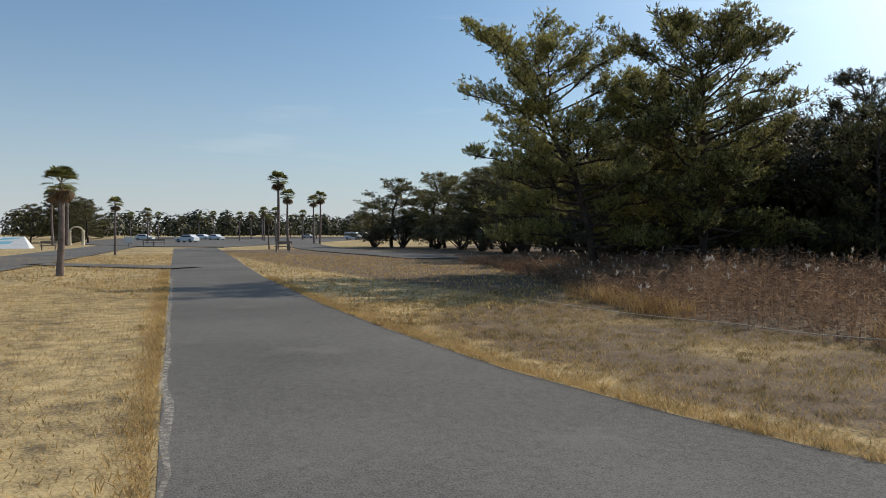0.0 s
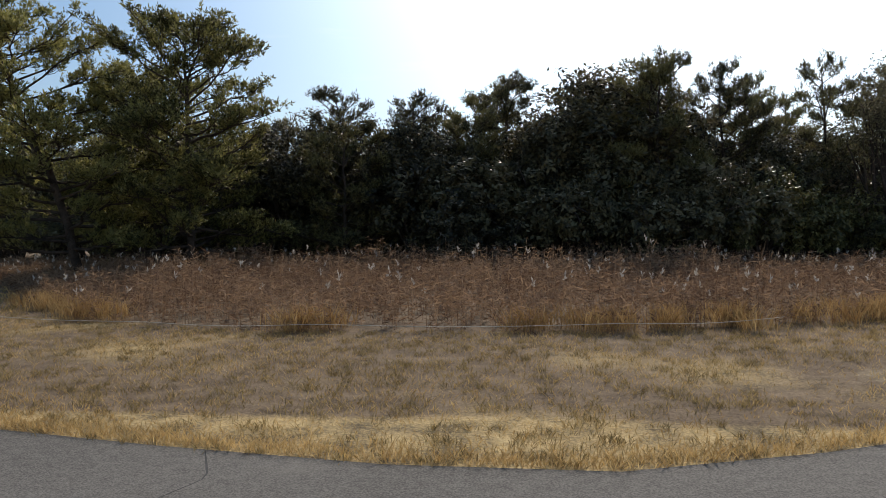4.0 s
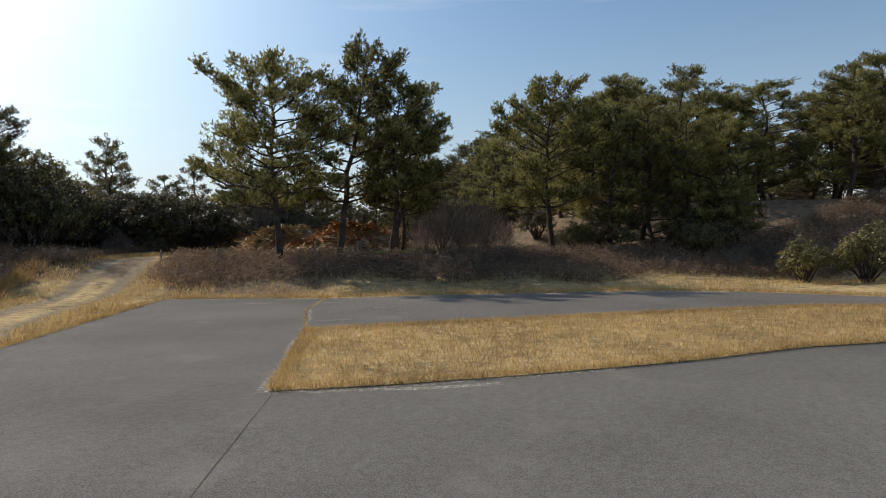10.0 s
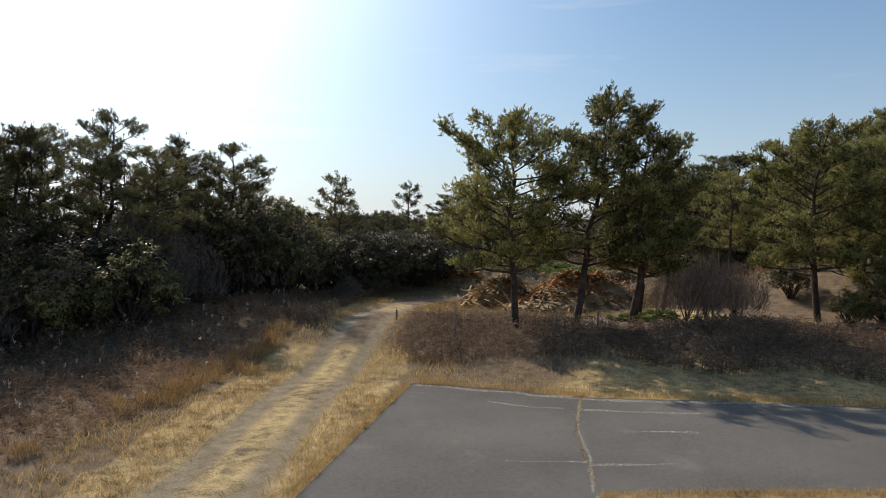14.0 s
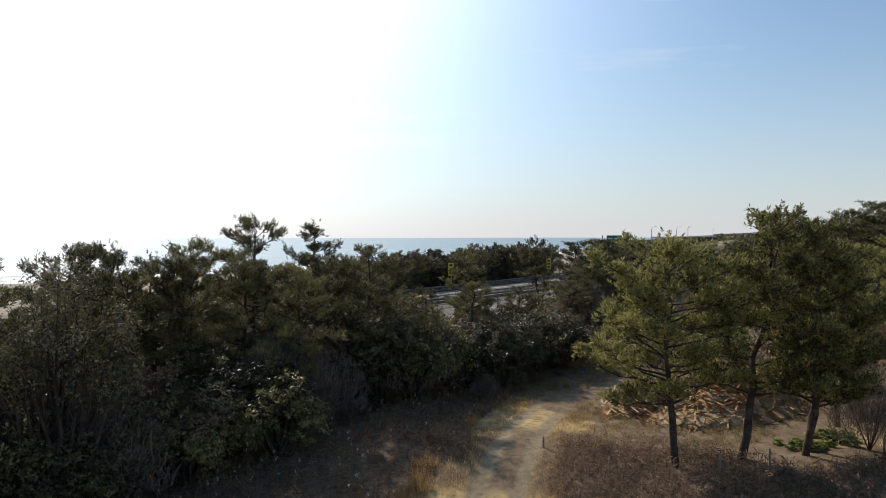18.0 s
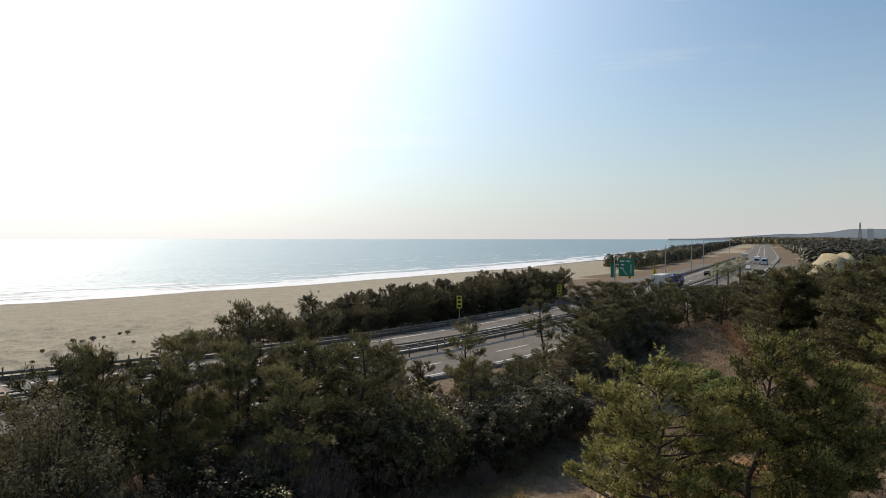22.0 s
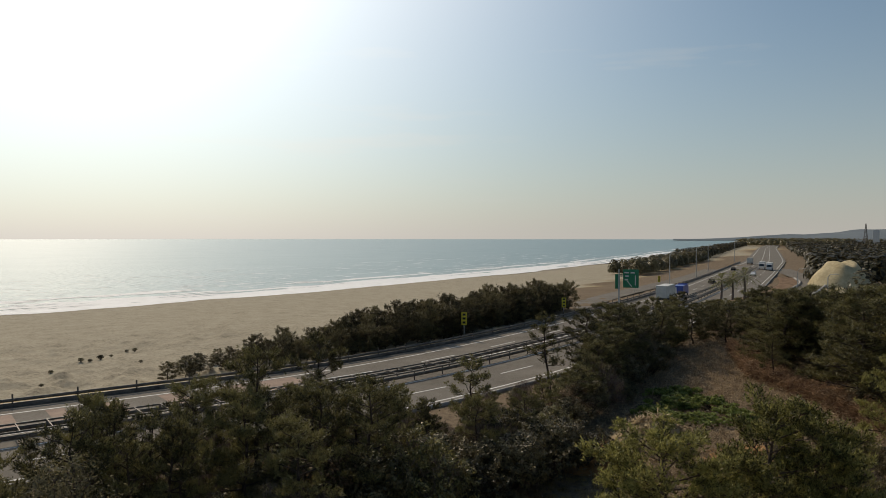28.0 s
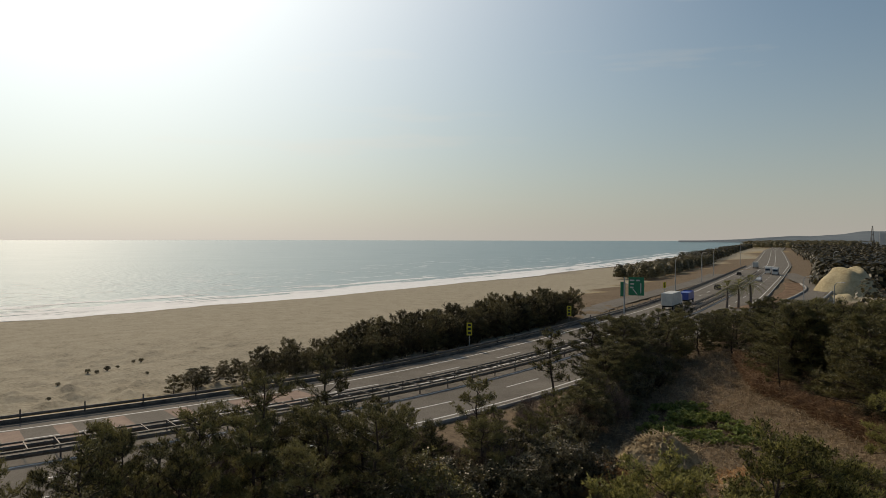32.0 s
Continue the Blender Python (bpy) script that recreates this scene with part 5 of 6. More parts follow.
seam_xy[:, 1] = np.interp(seam_xy[:, 0], [7.9, 11, 14], [2.4, 4.1, 5.7]) + r3.normal(0, 0.025, 420)
seam2 = np.c_[r3.uniform(19.5, 26.2, 260), np.zeros(260)]; seam2[:, 1] = np.interp(seam2[:, 0], [19.5, 22.5, 26.2], [9.1, 11.2, 13.0]) + r3.normal(0, 0.03, 260)
stuff("seam_weeds", [blades(seam_xy[::3], 0.02, 0.012, 1.2, r3, 0.0), blades(seam2, 0.06, 0.02, 0.9, r3, 0.0)], M_BLADE, "tiny dry weeds in the asphalt joint", "weeds")
long_xy = np.r_[np.c_[r3.uniform(8.2, 12.4, 160), np.zeros(160)]]
long_xy[:, 1] = np.interp(long_xy[:, 0], [7.9, 9.7, 11.5, 12.5], [2.2, 0.5, -2.2, -5]) - r3.uniform(0, 0.6, 160)
stuff("long_grass_stalks", [blades(long_xy, 0.55, 0.008, 0.5, r3)], M_BLADE, "long thin pale grass stalks", "grass")

# cords and stakes at the lawn edges
M_CORD = material("pale_rope", (0.40, 0.36, 0.28), (0.55, 0.50, 0.42), 5, 0.9, 0, 40)
M_WOOD = material("weathered_wood", (0.16, 0.12, 0.09), (0.34, 0.28, 0.21), 4, 0.9, 0.3, 30)


def cord(points, z, name="boundary_cord"):
    P = np.array([(x, y, at_ground(x, y) + z) for x, y in points])
    q = np.linspace(0, len(P) - 1, len(P) * 8)
    C = np.stack([np.interp(q, np.arange(len(P)), P[:, k]) for k in range(3)], -1)
    C[:, 2] -= 0.05 * np.abs(np.sin(q * np.pi))
    return tagged(new(name, mesh_of(name, *tube(C, np.full(len(C), 0.006), 5), M_CORD, True)), "thin pale cord strung above the grass", "cord")


cord([(-12, 12.6), (-7, 11.2), (-4, 11.0), (1, 11.3), (3.6, 12.2)], 0.26)


def stake(x, y, h, tilt=0):
    root = thing("stake", "weathered wooden stake in the dry grass", "stake", "boundary stakes", m=pose(x, y, at_ground(x, y) - 0.1, tilt, tilt * 0.6, 0))
    v, f = tube([(0, 0, 0), (0, 0, h * 0.6), (0, 0, h), (0, 0, h + 0.03)], [0.045, 0.043, 0.04, 0.01], 7)
    part("shaft", mesh_of("shaft", v, f, M_WOOD), root)


for x, y, h, tl in ((27.0, 19.8, 0.6, 2), (30.5, 15.8, 0.55, -4), (33.5, 11.0, 0.6, 0), (29.0, 20.0, 0.9, 0), (31.6, 17.2, 1.0, 2), (33.4, 16.2, 0.9, 0),
                    (40.1, 12.8, 1.1, 9), (39.0, 13.6, 0.9, 0), (38.2, 14.0, 0.9, 3), (29.4, 23.4, 0.5, 0)):
    stake(x, y, h, tl)

def block(w, d, h, mat, bevel=0.02, name="block"):
    bm = bmesh.new()
    bmesh.ops.create_cube(bm, size=1)
    for v in bm.verts:
        v.co = Vector((v.co.x * w, v.co.y * d, (v.co.z + 0.5) * h))
    if bevel:
        bmesh.ops.bevel(bm, geom=bm.edges[:], offset=bevel, segments=1, affect="EDGES")
    me = bpy.data.meshes.new(name); bm.to_mesh(me); bm.free(); me.materials.append(mat)
    return me


# ---- heap of cut wood and straw ----
M_STRAW = material("straw_heap", (0.25, 0.18, 0.10), (0.54, 0.43, 0.27), 0.9, 0.95, 0.5, 9, 0.1)
M_CHIP = material("split_wood", (0.22, 0.11, 0.05), (0.46, 0.27, 0.12), 1.2, 0.9, 0, 8, 0.1, 0.5)


def heap(cx, cy, w, d, h, seed, mat, name, label, sticks=0, stick_mat=None, flat=1.0):
    r = np.random.default_rng(seed)
    n, m = 34, 12
    a = np.arange(n) * 2 * np.pi / n
    u = np.linspace(0, 1, m)[1:]
    X = np.concatenate([[0], (np.cos(a)[None] * u[:, None]).ravel()]); Y = np.concatenate([[0], (np.sin(a)[None] * u[:, None]).ravel()])
    rr = np.hypot(X, Y)
    prof = np.minimum((1 - rr ** 1.6) * flat, 1.0 + 0.12 * (1 - rr))
    c = w / 5 if flat > 1 else max(w / 9, 0.42)
    lump = 1 + (0.1 if flat > 1 else 0.2) * rough(X * w, Y * d, 2.2 * c, seed) + 0.16 * rough(Y * d, X * w, c, seed + 1)
    Z = h * prof * np.clip(lump, 0.3, 2)
    px, py = cx + X * w, cy + Y * d
    Z = Z + height(px, py) - 0.05
    f = [(0, 1 + j, 1 + (j + 1) % n) for j in range(n)]
    for i in range(m - 2):
        for j in range(n):
            f.append((1 + i * n + j, 1 + (i + 1) * n + j, 1 + (i + 1) * n + (j + 1) % n, 1 + i * n + (j + 1) % n))
    root = thing(name, label, "heap")
    part("mass", mesh_of("mass", np.c_[px, py, Z], f, mat, True), root)
    if sticks:
        k = r.integers(0, len(px), sticks)
        P = np.c_[px[k], py[k], Z[k]] + r.normal(0, 0.12, (sticks, 3)) * [1, 1, 0.4]
        d3 = r.normal(0, 1, (sticks, 3)) * [1, 1, 0.35]; d3 *= r.uniform(0.15, 0.5, (sticks, 1))
        s = np.cross(d3, [0.1, 0.2, 1.0]); s *= 0.04 / (np.linalg.norm(s, axis=1)[:, None] + 1e-9)
        up = np.array([0, 0, 0.05])
        v = np.stack([P - d3 - s + up, P - d3 + s + up, P + d3 + s + up, P + d3 - s + up], 1).reshape(-1, 3)
        tagged(part("stick_litter", mesh_of("stick_litter", v, np.arange(len(v)).reshape(-1, 4), stick_mat or mat), root), kind="stuff")
    return root


heap(54.5, 35.0, 4.4, 2.8, 1.7, 3, M_STRAW, "straw_heap", "heap of pale cut straw and branches", 900, M_STRAW)
heap(47.2, 34.0, 3.2, 2.2, 1.2, 5, M_CHIP, "wood_heap", "heap of orange brown split wood and branches", 900, M_CHIP)
heap(42.0, 21.8, 6.5, 3.0, 1.35, 7, M_STRAW, "straw_heap", "low heap of pale cut straw and brown branches", 1900, M_CHIP)
heap(38.5, 24.5, 3.0, 1.6, 1.3, 9, M_CHIP, "wood_heap", "low heap of dry branches", 700, M_STRAW)
heap(54.5, 27.5, 3.5, 2.4, 1.1, 11, M_STRAW, "straw_heap", "heap of dry grass cuttings", 700, M_CHIP)
M_BAG = material("white_plastic", (0.6, 0.6, 0.6), (0.8, 0.8, 0.8), 3, 0.4, 0, 20, 0.5)
bm = bmesh.new(); bmesh.ops.create_icosphere(bm, subdivisions=3, radius=0.45)
for v in bm.verts:
    v.co = Vector((v.co.x * 1.2, v.co.y * 0.8, v.co.z * 0.65)) * (1 + 0.12 * math.sin(7 * v.co.x + 4 * v.co.y) * math.cos(5 * v.co.z))
me = bpy.data.meshes.new("bag"); bm.to_mesh(me); bm.free(); me.materials.append(M_BAG)
ob = new("white_sack", me); ob.matrix_basis = pose(45.6, 34.6, at_ground(45.6, 34.6) + 0.24)
tagged(ob, "crumpled white plastic sack on the brush", "sack")

# ---- sand mound, far wood, hills ----
M_MOUND = material("dug_sand", (0.34, 0.275, 0.16), (0.56, 0.47, 0.30), 0.25, 0.95, 0.9, 1.4, 0.1)
root = heap(236, 91, 10.5, 9, 6.4, 21, M_MOUND, "sand_mound", "large pale heap of dug sand", flat=1.5)
heap(216, 84, 5, 4, 1.6, 22, M_MOUND, "sand_mound", "small brown heap of soil", 0)


def far_crowns(count, pick, size, seed, leaves=60, grain=1.0):
    r = np.random.default_rng(seed)
    P = pick(r, count)
    n = len(P)
    k = np.repeat(np.arange(n), leaves)
    s = size * r.uniform(0.7, 1.3, n)
    d = r.normal(size=(n * leaves, 3)); d /= np.linalg.norm(d, axis=1)[:, None]; d[:, 2] = np.abs(d[:, 2]) * 1.1
    c = np.c_[P, height(P[:, 0], P[:, 1])][k] + d * s[k, None] * [0.55, 0.55, 1.15] + np.c_[np.zeros((n * leaves, 2)), s[k] * 0.25]
    u = np.cross(d, r.normal(size=d.shape)); u /= np.linalg.norm(u, axis=1)[:, None]; w = np.cross(d, u)
    q = (s[k] * grain * r.uniform(0.09, 0.2, len(k)))[:, None]
    v = np.stack([c - u * q, c - w * q * 0.7, c + u * q, c + w * q * 0.7], 1).reshape(-1, 3)
    return v, np.arange(len(v)).reshape(-1, 4)


def inland(r, n):
    x = 250 + r.uniform(0, 1, n) ** 1.5 * 1400
    y = lane_y(x) - 26 - r.uniform(0, 1, n) ** 1.4 * (120 + 0.42 * x)
    k = (np.hypot((x - 212) / 30, (y - 80) / 22) > 1) & ~((x < 200) & (y > 55))
    return np.c_[x, y][k]


stuff("far_pine_wood", [far_crowns(3600, inland, 5.0, 51, 46, 1.0)], M_LEAF, "wide dark pine wood inland of the highway", "wood")
stuff("far_pine_wood", [far_crowns(900, lambda r, n: (lambda x: np.c_[x, lane_y(x) + 40 + r.uniform(0, 22, n)])(420 + r.uniform(0, 1, n) * 700), 4.0, 52, 50)], M_LEAF, "distant pine belt along the shore", "wood")
stuff("far_pine_wood", [far_crowns(420, lambda r, n: (lambda x: np.c_[x, lane_y(x) + 36 + r.uniform(0, 16, n)])(245 + r.uniform(0, 1, n) * 190), 3.4, 53, 170, 0.62)], M_LEAF, "dark pine belt above the beach", "wood")
stuff("far_pine_wood", [far_crowns(1100, lambda r, n: (lambda x: np.c_[x, lane_y(x) + r.uniform(-110, 60, n)])(1130 + r.uniform(0, 1, n) * 700), 6.5, 54, 46, 1.2)], M_LEAF, "distant pine wood where the highway bends away", "wood")
# bluish grey: the haze of distance is put into the hills' colour
M_HILL = material("hazy_hills", (0.14, 0.17, 0.19), (0.20, 0.23, 0.25), 0.002, 1.0, 0, 0.01, 0.0)
ang = np.radians(np.linspace(58, 112, 110))
hz = 6 + ease(np.degrees(ang), 59, 73) * (46 + 6 * np.sin(ang * 31) + 5 * np.sin(ang * 67 + 1) + 7 * np.sin(ang * 13) + 2 * np.sin(ang * 171))
hills = [np.c_[np.sin(ang) * d, np.cos(ang) * d, hz * k] for d, k in ((3500, 0.0), (3800, 0.7), (4000, 1.0), (4300, 0.0))]
i = np.arange(109)
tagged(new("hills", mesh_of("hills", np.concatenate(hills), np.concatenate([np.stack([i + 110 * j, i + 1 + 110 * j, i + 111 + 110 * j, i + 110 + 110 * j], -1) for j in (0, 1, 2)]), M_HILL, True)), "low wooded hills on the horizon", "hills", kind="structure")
M_TOWN = material("far_white_wall", (0.6, 0.6, 0.58), (0.7, 0.7, 0.68), 1, 0.8)
for a_, d_, w_, h_ in ((66.5, 1500, 38, 9), (71.2, 1300, 9, 26), (68.8, 1700, 24, 8), (70.3, 1650, 16, 10)):
    ob = new("far_building", block(w_, 12, h_, M_TOWN, 0.2, "far_building")); ob.matrix_basis = pose(d_ * math.sin(radians(a_)), d_ * math.cos(radians(a_)), 1, 0, 0, -a_)
    tagged(ob, "small white building in the distance", "building", "distant buildings")
tower = thing("lattice_tower", "thin dark pylon on the horizon", "pylon", m=pose(1500 * math.sin(radians(70.6)), 1500 * math.cos(radians(70.6)), 0))
for sx, sy in ((-1, -1), (1, -1), (1, 1), (-1, 1)):
    part("leg", mesh_of("leg", *tube([(4 * sx, 4 * sy, 0), (1.6 * sx, 1.6 * sy, 22), (0.5 * sx, 0.5 * sy, 40)], [0.4, 0.35, 0.3], 5), M_STEEL), tower)
for z, k in ((8, 3.1), (16, 2.2), (24, 1.5), (32, 1.0)):
    part("brace", mesh_of("brace", *tube([(-k, -k, z), (k, -k, z + 3), (k, k, z), (-k, k, z + 3), (-k, -k, z)], [0.2] * 5, 5), M_STEEL), tower)



def by_lot(r, n):
    x, y = r.uniform(150, 262, n), r.uniform(-10, 112, n)
    k = (y < lane_y(x) - 26) & (np.hypot((x - 222) / 34, (y - 84) / 18) > 1) & ~((x < 196) & (y > 60))
    return np.c_[x, y][k]


stuff("far_pine_wood", [far_crowns(420, by_lot, 4.6, 81, 170, 0.5)], M_LEAF, "dark pine wood inland of the sand lot", "wood")

# ---- signs and lamps ----
M_YELLOW = material("yellow_sign_sheet", (0.62, 0.50, 0.03), (0.74, 0.60, 0.05), 2, 0.5, 0, 20, 0.4)
M_SIGN = material("green_sign_sheet", (0.012, 0.17, 0.085), (0.02, 0.22, 0.11), 2, 0.5, 0, 20, 0.4)
M_BLACK = material("black_print", (0.02, 0.02, 0.02), (0.04, 0.04, 0.04), 2, 0.6)
M_GALV = material("galvanised_pole", (0.35, 0.35, 0.34), (0.5, 0.5, 0.48), 2, 0.5, 0, 20, 0.5)


def at_pose(ob, m):
    ob.matrix_basis = m
    return ob


def yellow_sign(x, off, h=2.7, turn=0):
    px, py, t = along(x, off)
    root = thing("yellow_road_sign", "tall narrow yellow road sign with black marks", "road sign", "yellow road signs", m=pose(px, py, 2.0, 0, 0, t + turn))
    part("pole", mesh_of("pole", *tube([(0, 0, 0), (0, 0, 1.2), (0, 0, h)], [0.05, 0.05, 0.05], 8), M_GALV), root, "grey steel pole")
    panel = at_pose(part("panel", block(0.75, 0.05, 1.75, M_YELLOW, 0.01, "panel"), root, "yellow panel"), pose(0, -0.08, h - 1.4))
    for k in range(3):
        at_pose(part("mark", block(0.42, 0.02, 0.3, M_BLACK, 0, "mark"), panel, "black bar"), pose(0, -0.035, 0.2 + 0.55 * k))


yellow_sign(78, 11.9, 3.4, 300)
yellow_sign(112, 12.2, 3.0, 300)
yellow_sign(172, 17, 2.6, 300)
yellow_sign(196, 16, 2.6, 300)
gx0, gy0 = 131.0, 93.4
g = thing("green_highway_sign", "large green highway direction sign on a steel post", "highway sign", m=pose(gx0, gy0, 2.0, 0, 0, -62))
part("pole", mesh_of("pole", *tube([(0, 0, 0), (0, 0, 4), (0, 0, 7.6)], [0.17, 0.15, 0.12], 10), M_GALV), g, "grey steel post")
part("arm", mesh_of("arm", *tube([(0, 0, 6.2), (1.5, 0, 6.2), (4.0, 0, 6.2)], [0.08, 0.08, 0.08], 8), M_GALV), g, "grey steel arm")
pn = at_pose(part("panel", block(3.1, 0.08, 3.7, M_SIGN, 0.03, "panel"), g, "green panel with white strokes"), pose(2.4, -0.12, 3.9))
for sx, sz, sw, sh, tl in ((-0.85, 2.9, 0.9, 0.3, 0), (0.35, 2.9, 0.8, 0.3, 0), (-0.8, 2.2, 0.7, 0.28, 0), (0.9, 1.2, 0.16, 2.0, 0), (0.2, 0.9, 0.16, 1.5, 38), (-0.9, 1.5, 0.7, 0.26, 0)):
    at_pose(part("stroke", block(sw, 0.02, sh, M_PAINT, 0, "stroke"), pn, "white bar"), pose(sx, -0.06, sz - 0.7 * (sh > 1), 0, -tl, 0))
at_pose(part("side_panel", block(1.0, 0.08, 3.0, M_SIGN, 0.03, "side_panel"), g, "narrow green side panel"), pose(-0.3, 0.14, 3.6))


def street_lamp(x, y, h, turn=0):
    root = thing("street_lamp", "tall slender grey highway lamp post", "street lamp", "highway lamps", m=pose(x, y, at_ground(x, y), 0, 0, turn))
    part("pole", mesh_of("pole", *tube([(0, 0, 0), (0, 0, h * 0.5), (0, 0, h * 0.92), (0.5, 0, h), (1.8, 0, h + 0.1)], [0.16, 0.12, 0.09, 0.07, 0.05], 8), M_GALV), root)
    at_pose(part("lamp_head", block(0.7, 0.26, 0.14, M_GALV, 0.03, "lamp_head"), root, "flat grey lamp head"), pose(2.0, 0, h + 0.06))


for x, y, h in ((187, 117, 10), (240, 140, 10.5), (278, 157, 11), (402, 211, 12), (180, 79, 7.5), (154, 62, 8.0), (330, 132, 11)):
    street_lamp(x, y, h, 250)

# ---- palms ----
M_FROND = material("palm_frond", (0.09, 0.10, 0.03), (0.34, 0.32, 0.12), 1.0, 0.55, 0, 6, 0.35, 0.4, 0.25)
M_DEAD = material("dead_palm_leaf", (0.14, 0.09, 0.05), (0.28, 0.20, 0.12), 1.0, 0.9, 0, 6, 0.1, 0.4, 0.2)
M_PALMBARK = material("palm_bark", (0.13, 0.10, 0.085), (0.25, 0.20, 0.175), 3, 0.9, 0.6, 14, 0.15)


def palm(h, fan, seed, label, rad=0.2, skirt=True, feather=False):
    r = np.random.default_rng(seed)
    root = thing("palm_tree", label, "palm tree", "palm trees")
    q = np.linspace(0, 1, 8)
    pts = np.c_[0.15 * np.sin(q * 3), 0.1 * q, q * h]
    part("trunk", mesh_of("trunk", *tube(pts, rad * (1.25 - 0.5 * q), 10), M_PALMBARK, True), root, "grey brown ringed palm trunk")
    top = pts[-1]

    def leaves(n, lo, hi, length, mat_blades):
        V = []
        n = n + 12 if feather else n
        for k in range(n):
            a, e = k * 2.4 + r.normal(0, 0.2), r.uniform(lo, hi)
            out = np.array([np.cos(a) * np.cos(e), np.sin(a) * np.cos(e), np.sin(e)])
            sd = np.array([-np.sin(a), np.cos(a), 0]); up = np.cross(out, sd)
            if feather:
                t = np.linspace(0.1, 1, 16)
                mid = top + out * t[:, None] * length - np.array([0, 0, 1]) * (t ** 2)[:, None] * length * 0.45
                for sgn in (-1, 1):
                    tip = mid + sd * sgn * length * 0.22 * np.sin(np.clip(t * 3.0, 0, 3.1))[:, None] + out * 0.15 * length - [0, 0, 0.06 * length]
                    V.append(np.stack([mid, (mid + tip) / 2 + up * 0.05, tip, (mid + tip) / 2 + out * 0.07], 1).reshape(-1, 3))
            else:
                hub = top + out * length * 0.5
                ang = np.linspace(-1.25, 1.25, mat_blades)
                dirs = out[None] * np.cos(ang)[:, None] + sd[None] * np.sin(ang)[:, None]
                tip = hub + dirs * length * 0.62 - np.array([0, 0, 1]) * 0.13 * length
                mid = hub + dirs * length * 0.35
                side = np.cross(dirs, up) * 0.045 * length
                V.append(np.stack([np.broadcast_to(hub, tip.shape), mid - side, tip, mid + side], 1).reshape(-1, 3))
                V.append(np.stack([top, top + out * length * 0.25 + sd * 0.025, hub, top + out * length * 0.25 - sd * 0.025])[None].reshape(-1, 3))
        V = np.concatenate(V)
        return V, np.arange(len(V)).reshape(-1, 4)

    part("crown", mesh_of("crown", *leaves(30, -0.35, 1.35, fan, 12), M_FROND), root, "green fan leaves" if not feather else "arching green fronds")
    if skirt:
        part("dead_leaf_skirt", mesh_of("skirt", *leaves(22, -1.45, -0.75, fan * 0.9, 9), M_DEAD), root, "brown hanging dead leaves")
    return root


PA = palm(3.85, 0.82, 61, "fan palm with grey trunk and brown skirt", 0.125)
PA.matrix_basis = pose(-34.4, 10.6, 0)
PB = palm(7.6, 1.2, 62, "tall slender fan palm", 0.15)
PB.matrix_basis = pose(-69.2, 45.8, 0)
for x, y, s in ((-61.7, 24.8, 0.56), (-64.0, 43.5, 0.74), (-69.9, 45.2, 0.45), (-95.0, 72, 1.0), (-99, 74, 0.95), (-108.8, 38.7, 1.0), (-112, 38, 0.95), (-117.5, 51.7, 0.62), (-121.7, 56.4, 0.72),
                (-130, 88, 0.85), (-140, 92, 0.9), (-150, 92, 0.8), (-160, 105, 0.9), (-150, 110, 0.9), (-175, 100, 0.9), (-185, 118, 0.95), (-170, 130, 0.85), (-190, 140, 0.9), (-200, 110, 0.9), (-210, 150, 0.95),
                (-200, 95, 0.85), (-165, 80, 0.8), (-220, 125, 0.9)):
    placed(PB, x, y, s, x * 53)
PH = palm(5.4, 3.4, 63, "feather palm beside the highway", 0.26, False, True)
PH.matrix_basis = pose(164.0, 83.6, 2.05)
for x, y, s in ((161.6, 85.2, 0.9), (159.6, 86.8, 0.86), (185, 62, 0.4)):
    placed(PH, x, y, s, x * 31)

# ---- car park beyond the lawn ----
ribbon([(-33, 2.5), (-52, 14), (-78, 29), (-134, 61)], 6, None, M_ASPHALT, "car_park_lane", "grey asphalt lane beside the lawn")
ribbon([(-47, 14.0), (-40, 16.2), (-36.5, 17.5)], 2.4, None, M_ASPHALT, "crossing_path", "narrow asphalt path across the lawn")
ribbon([(-36, 36), (-44, 40), (-60, 46), (-80, 58), (-110, 80)], 5.0, None, M_ASPHALT, "parking_lane", "grey asphalt parking lane")
ob = new("car_park", slab([(-95, 42), (-82, 47), (-110, 82), (-150, 130), (-260, 240), (-330, 160), (-180, 70), (-120, 45)], 0.1, 0.12)); ob.data.materials.append(M_ASPHALT)
tagged(ob, "wide grey asphalt car park", "car park", kind="structure")
for k, (x, y, h) in enumerate(((-73, 63.4, 6.0), (-68, 62, 8.6), (-63, 64, 9.2), (-59, 62, 8.4), (-56, 66, 8.0), (-49.4, 57.7, 8.2), (-45, 55, 8.6), (-41, 52, 8.0), (-37, 47, 7.6), (-33, 44, 8.2), (-29, 40, 7.8), (-52, 62, 9.0), (-40, 58, 9.0), (-66, 67, 7.0))):
    put(LP[2], x, y, h, 9.0, 1.65)
for k, (x, y, s) in enumerate(((-64, 60, 1.2), (-58, 59.5, 1.2), (-47, 54, 1.1), (-40, 49, 1.1), (-34, 43, 1.0), (-70, 61, 0.9), (-28, 38.5, 1.0), (-53, 58, 1.1))):
    placed(SH[k % 2], x, y, s, x * 17, s)


def round_park(r, n):
    a = np.radians(r.uniform(20, 73, n)); d = r.uniform(235, 300, n) - 1.1 * np.maximum(np.degrees(a) - 55, 0)
    return np.c_[-2.5 - d * np.sin(a), -1 + d * np.cos(a)]


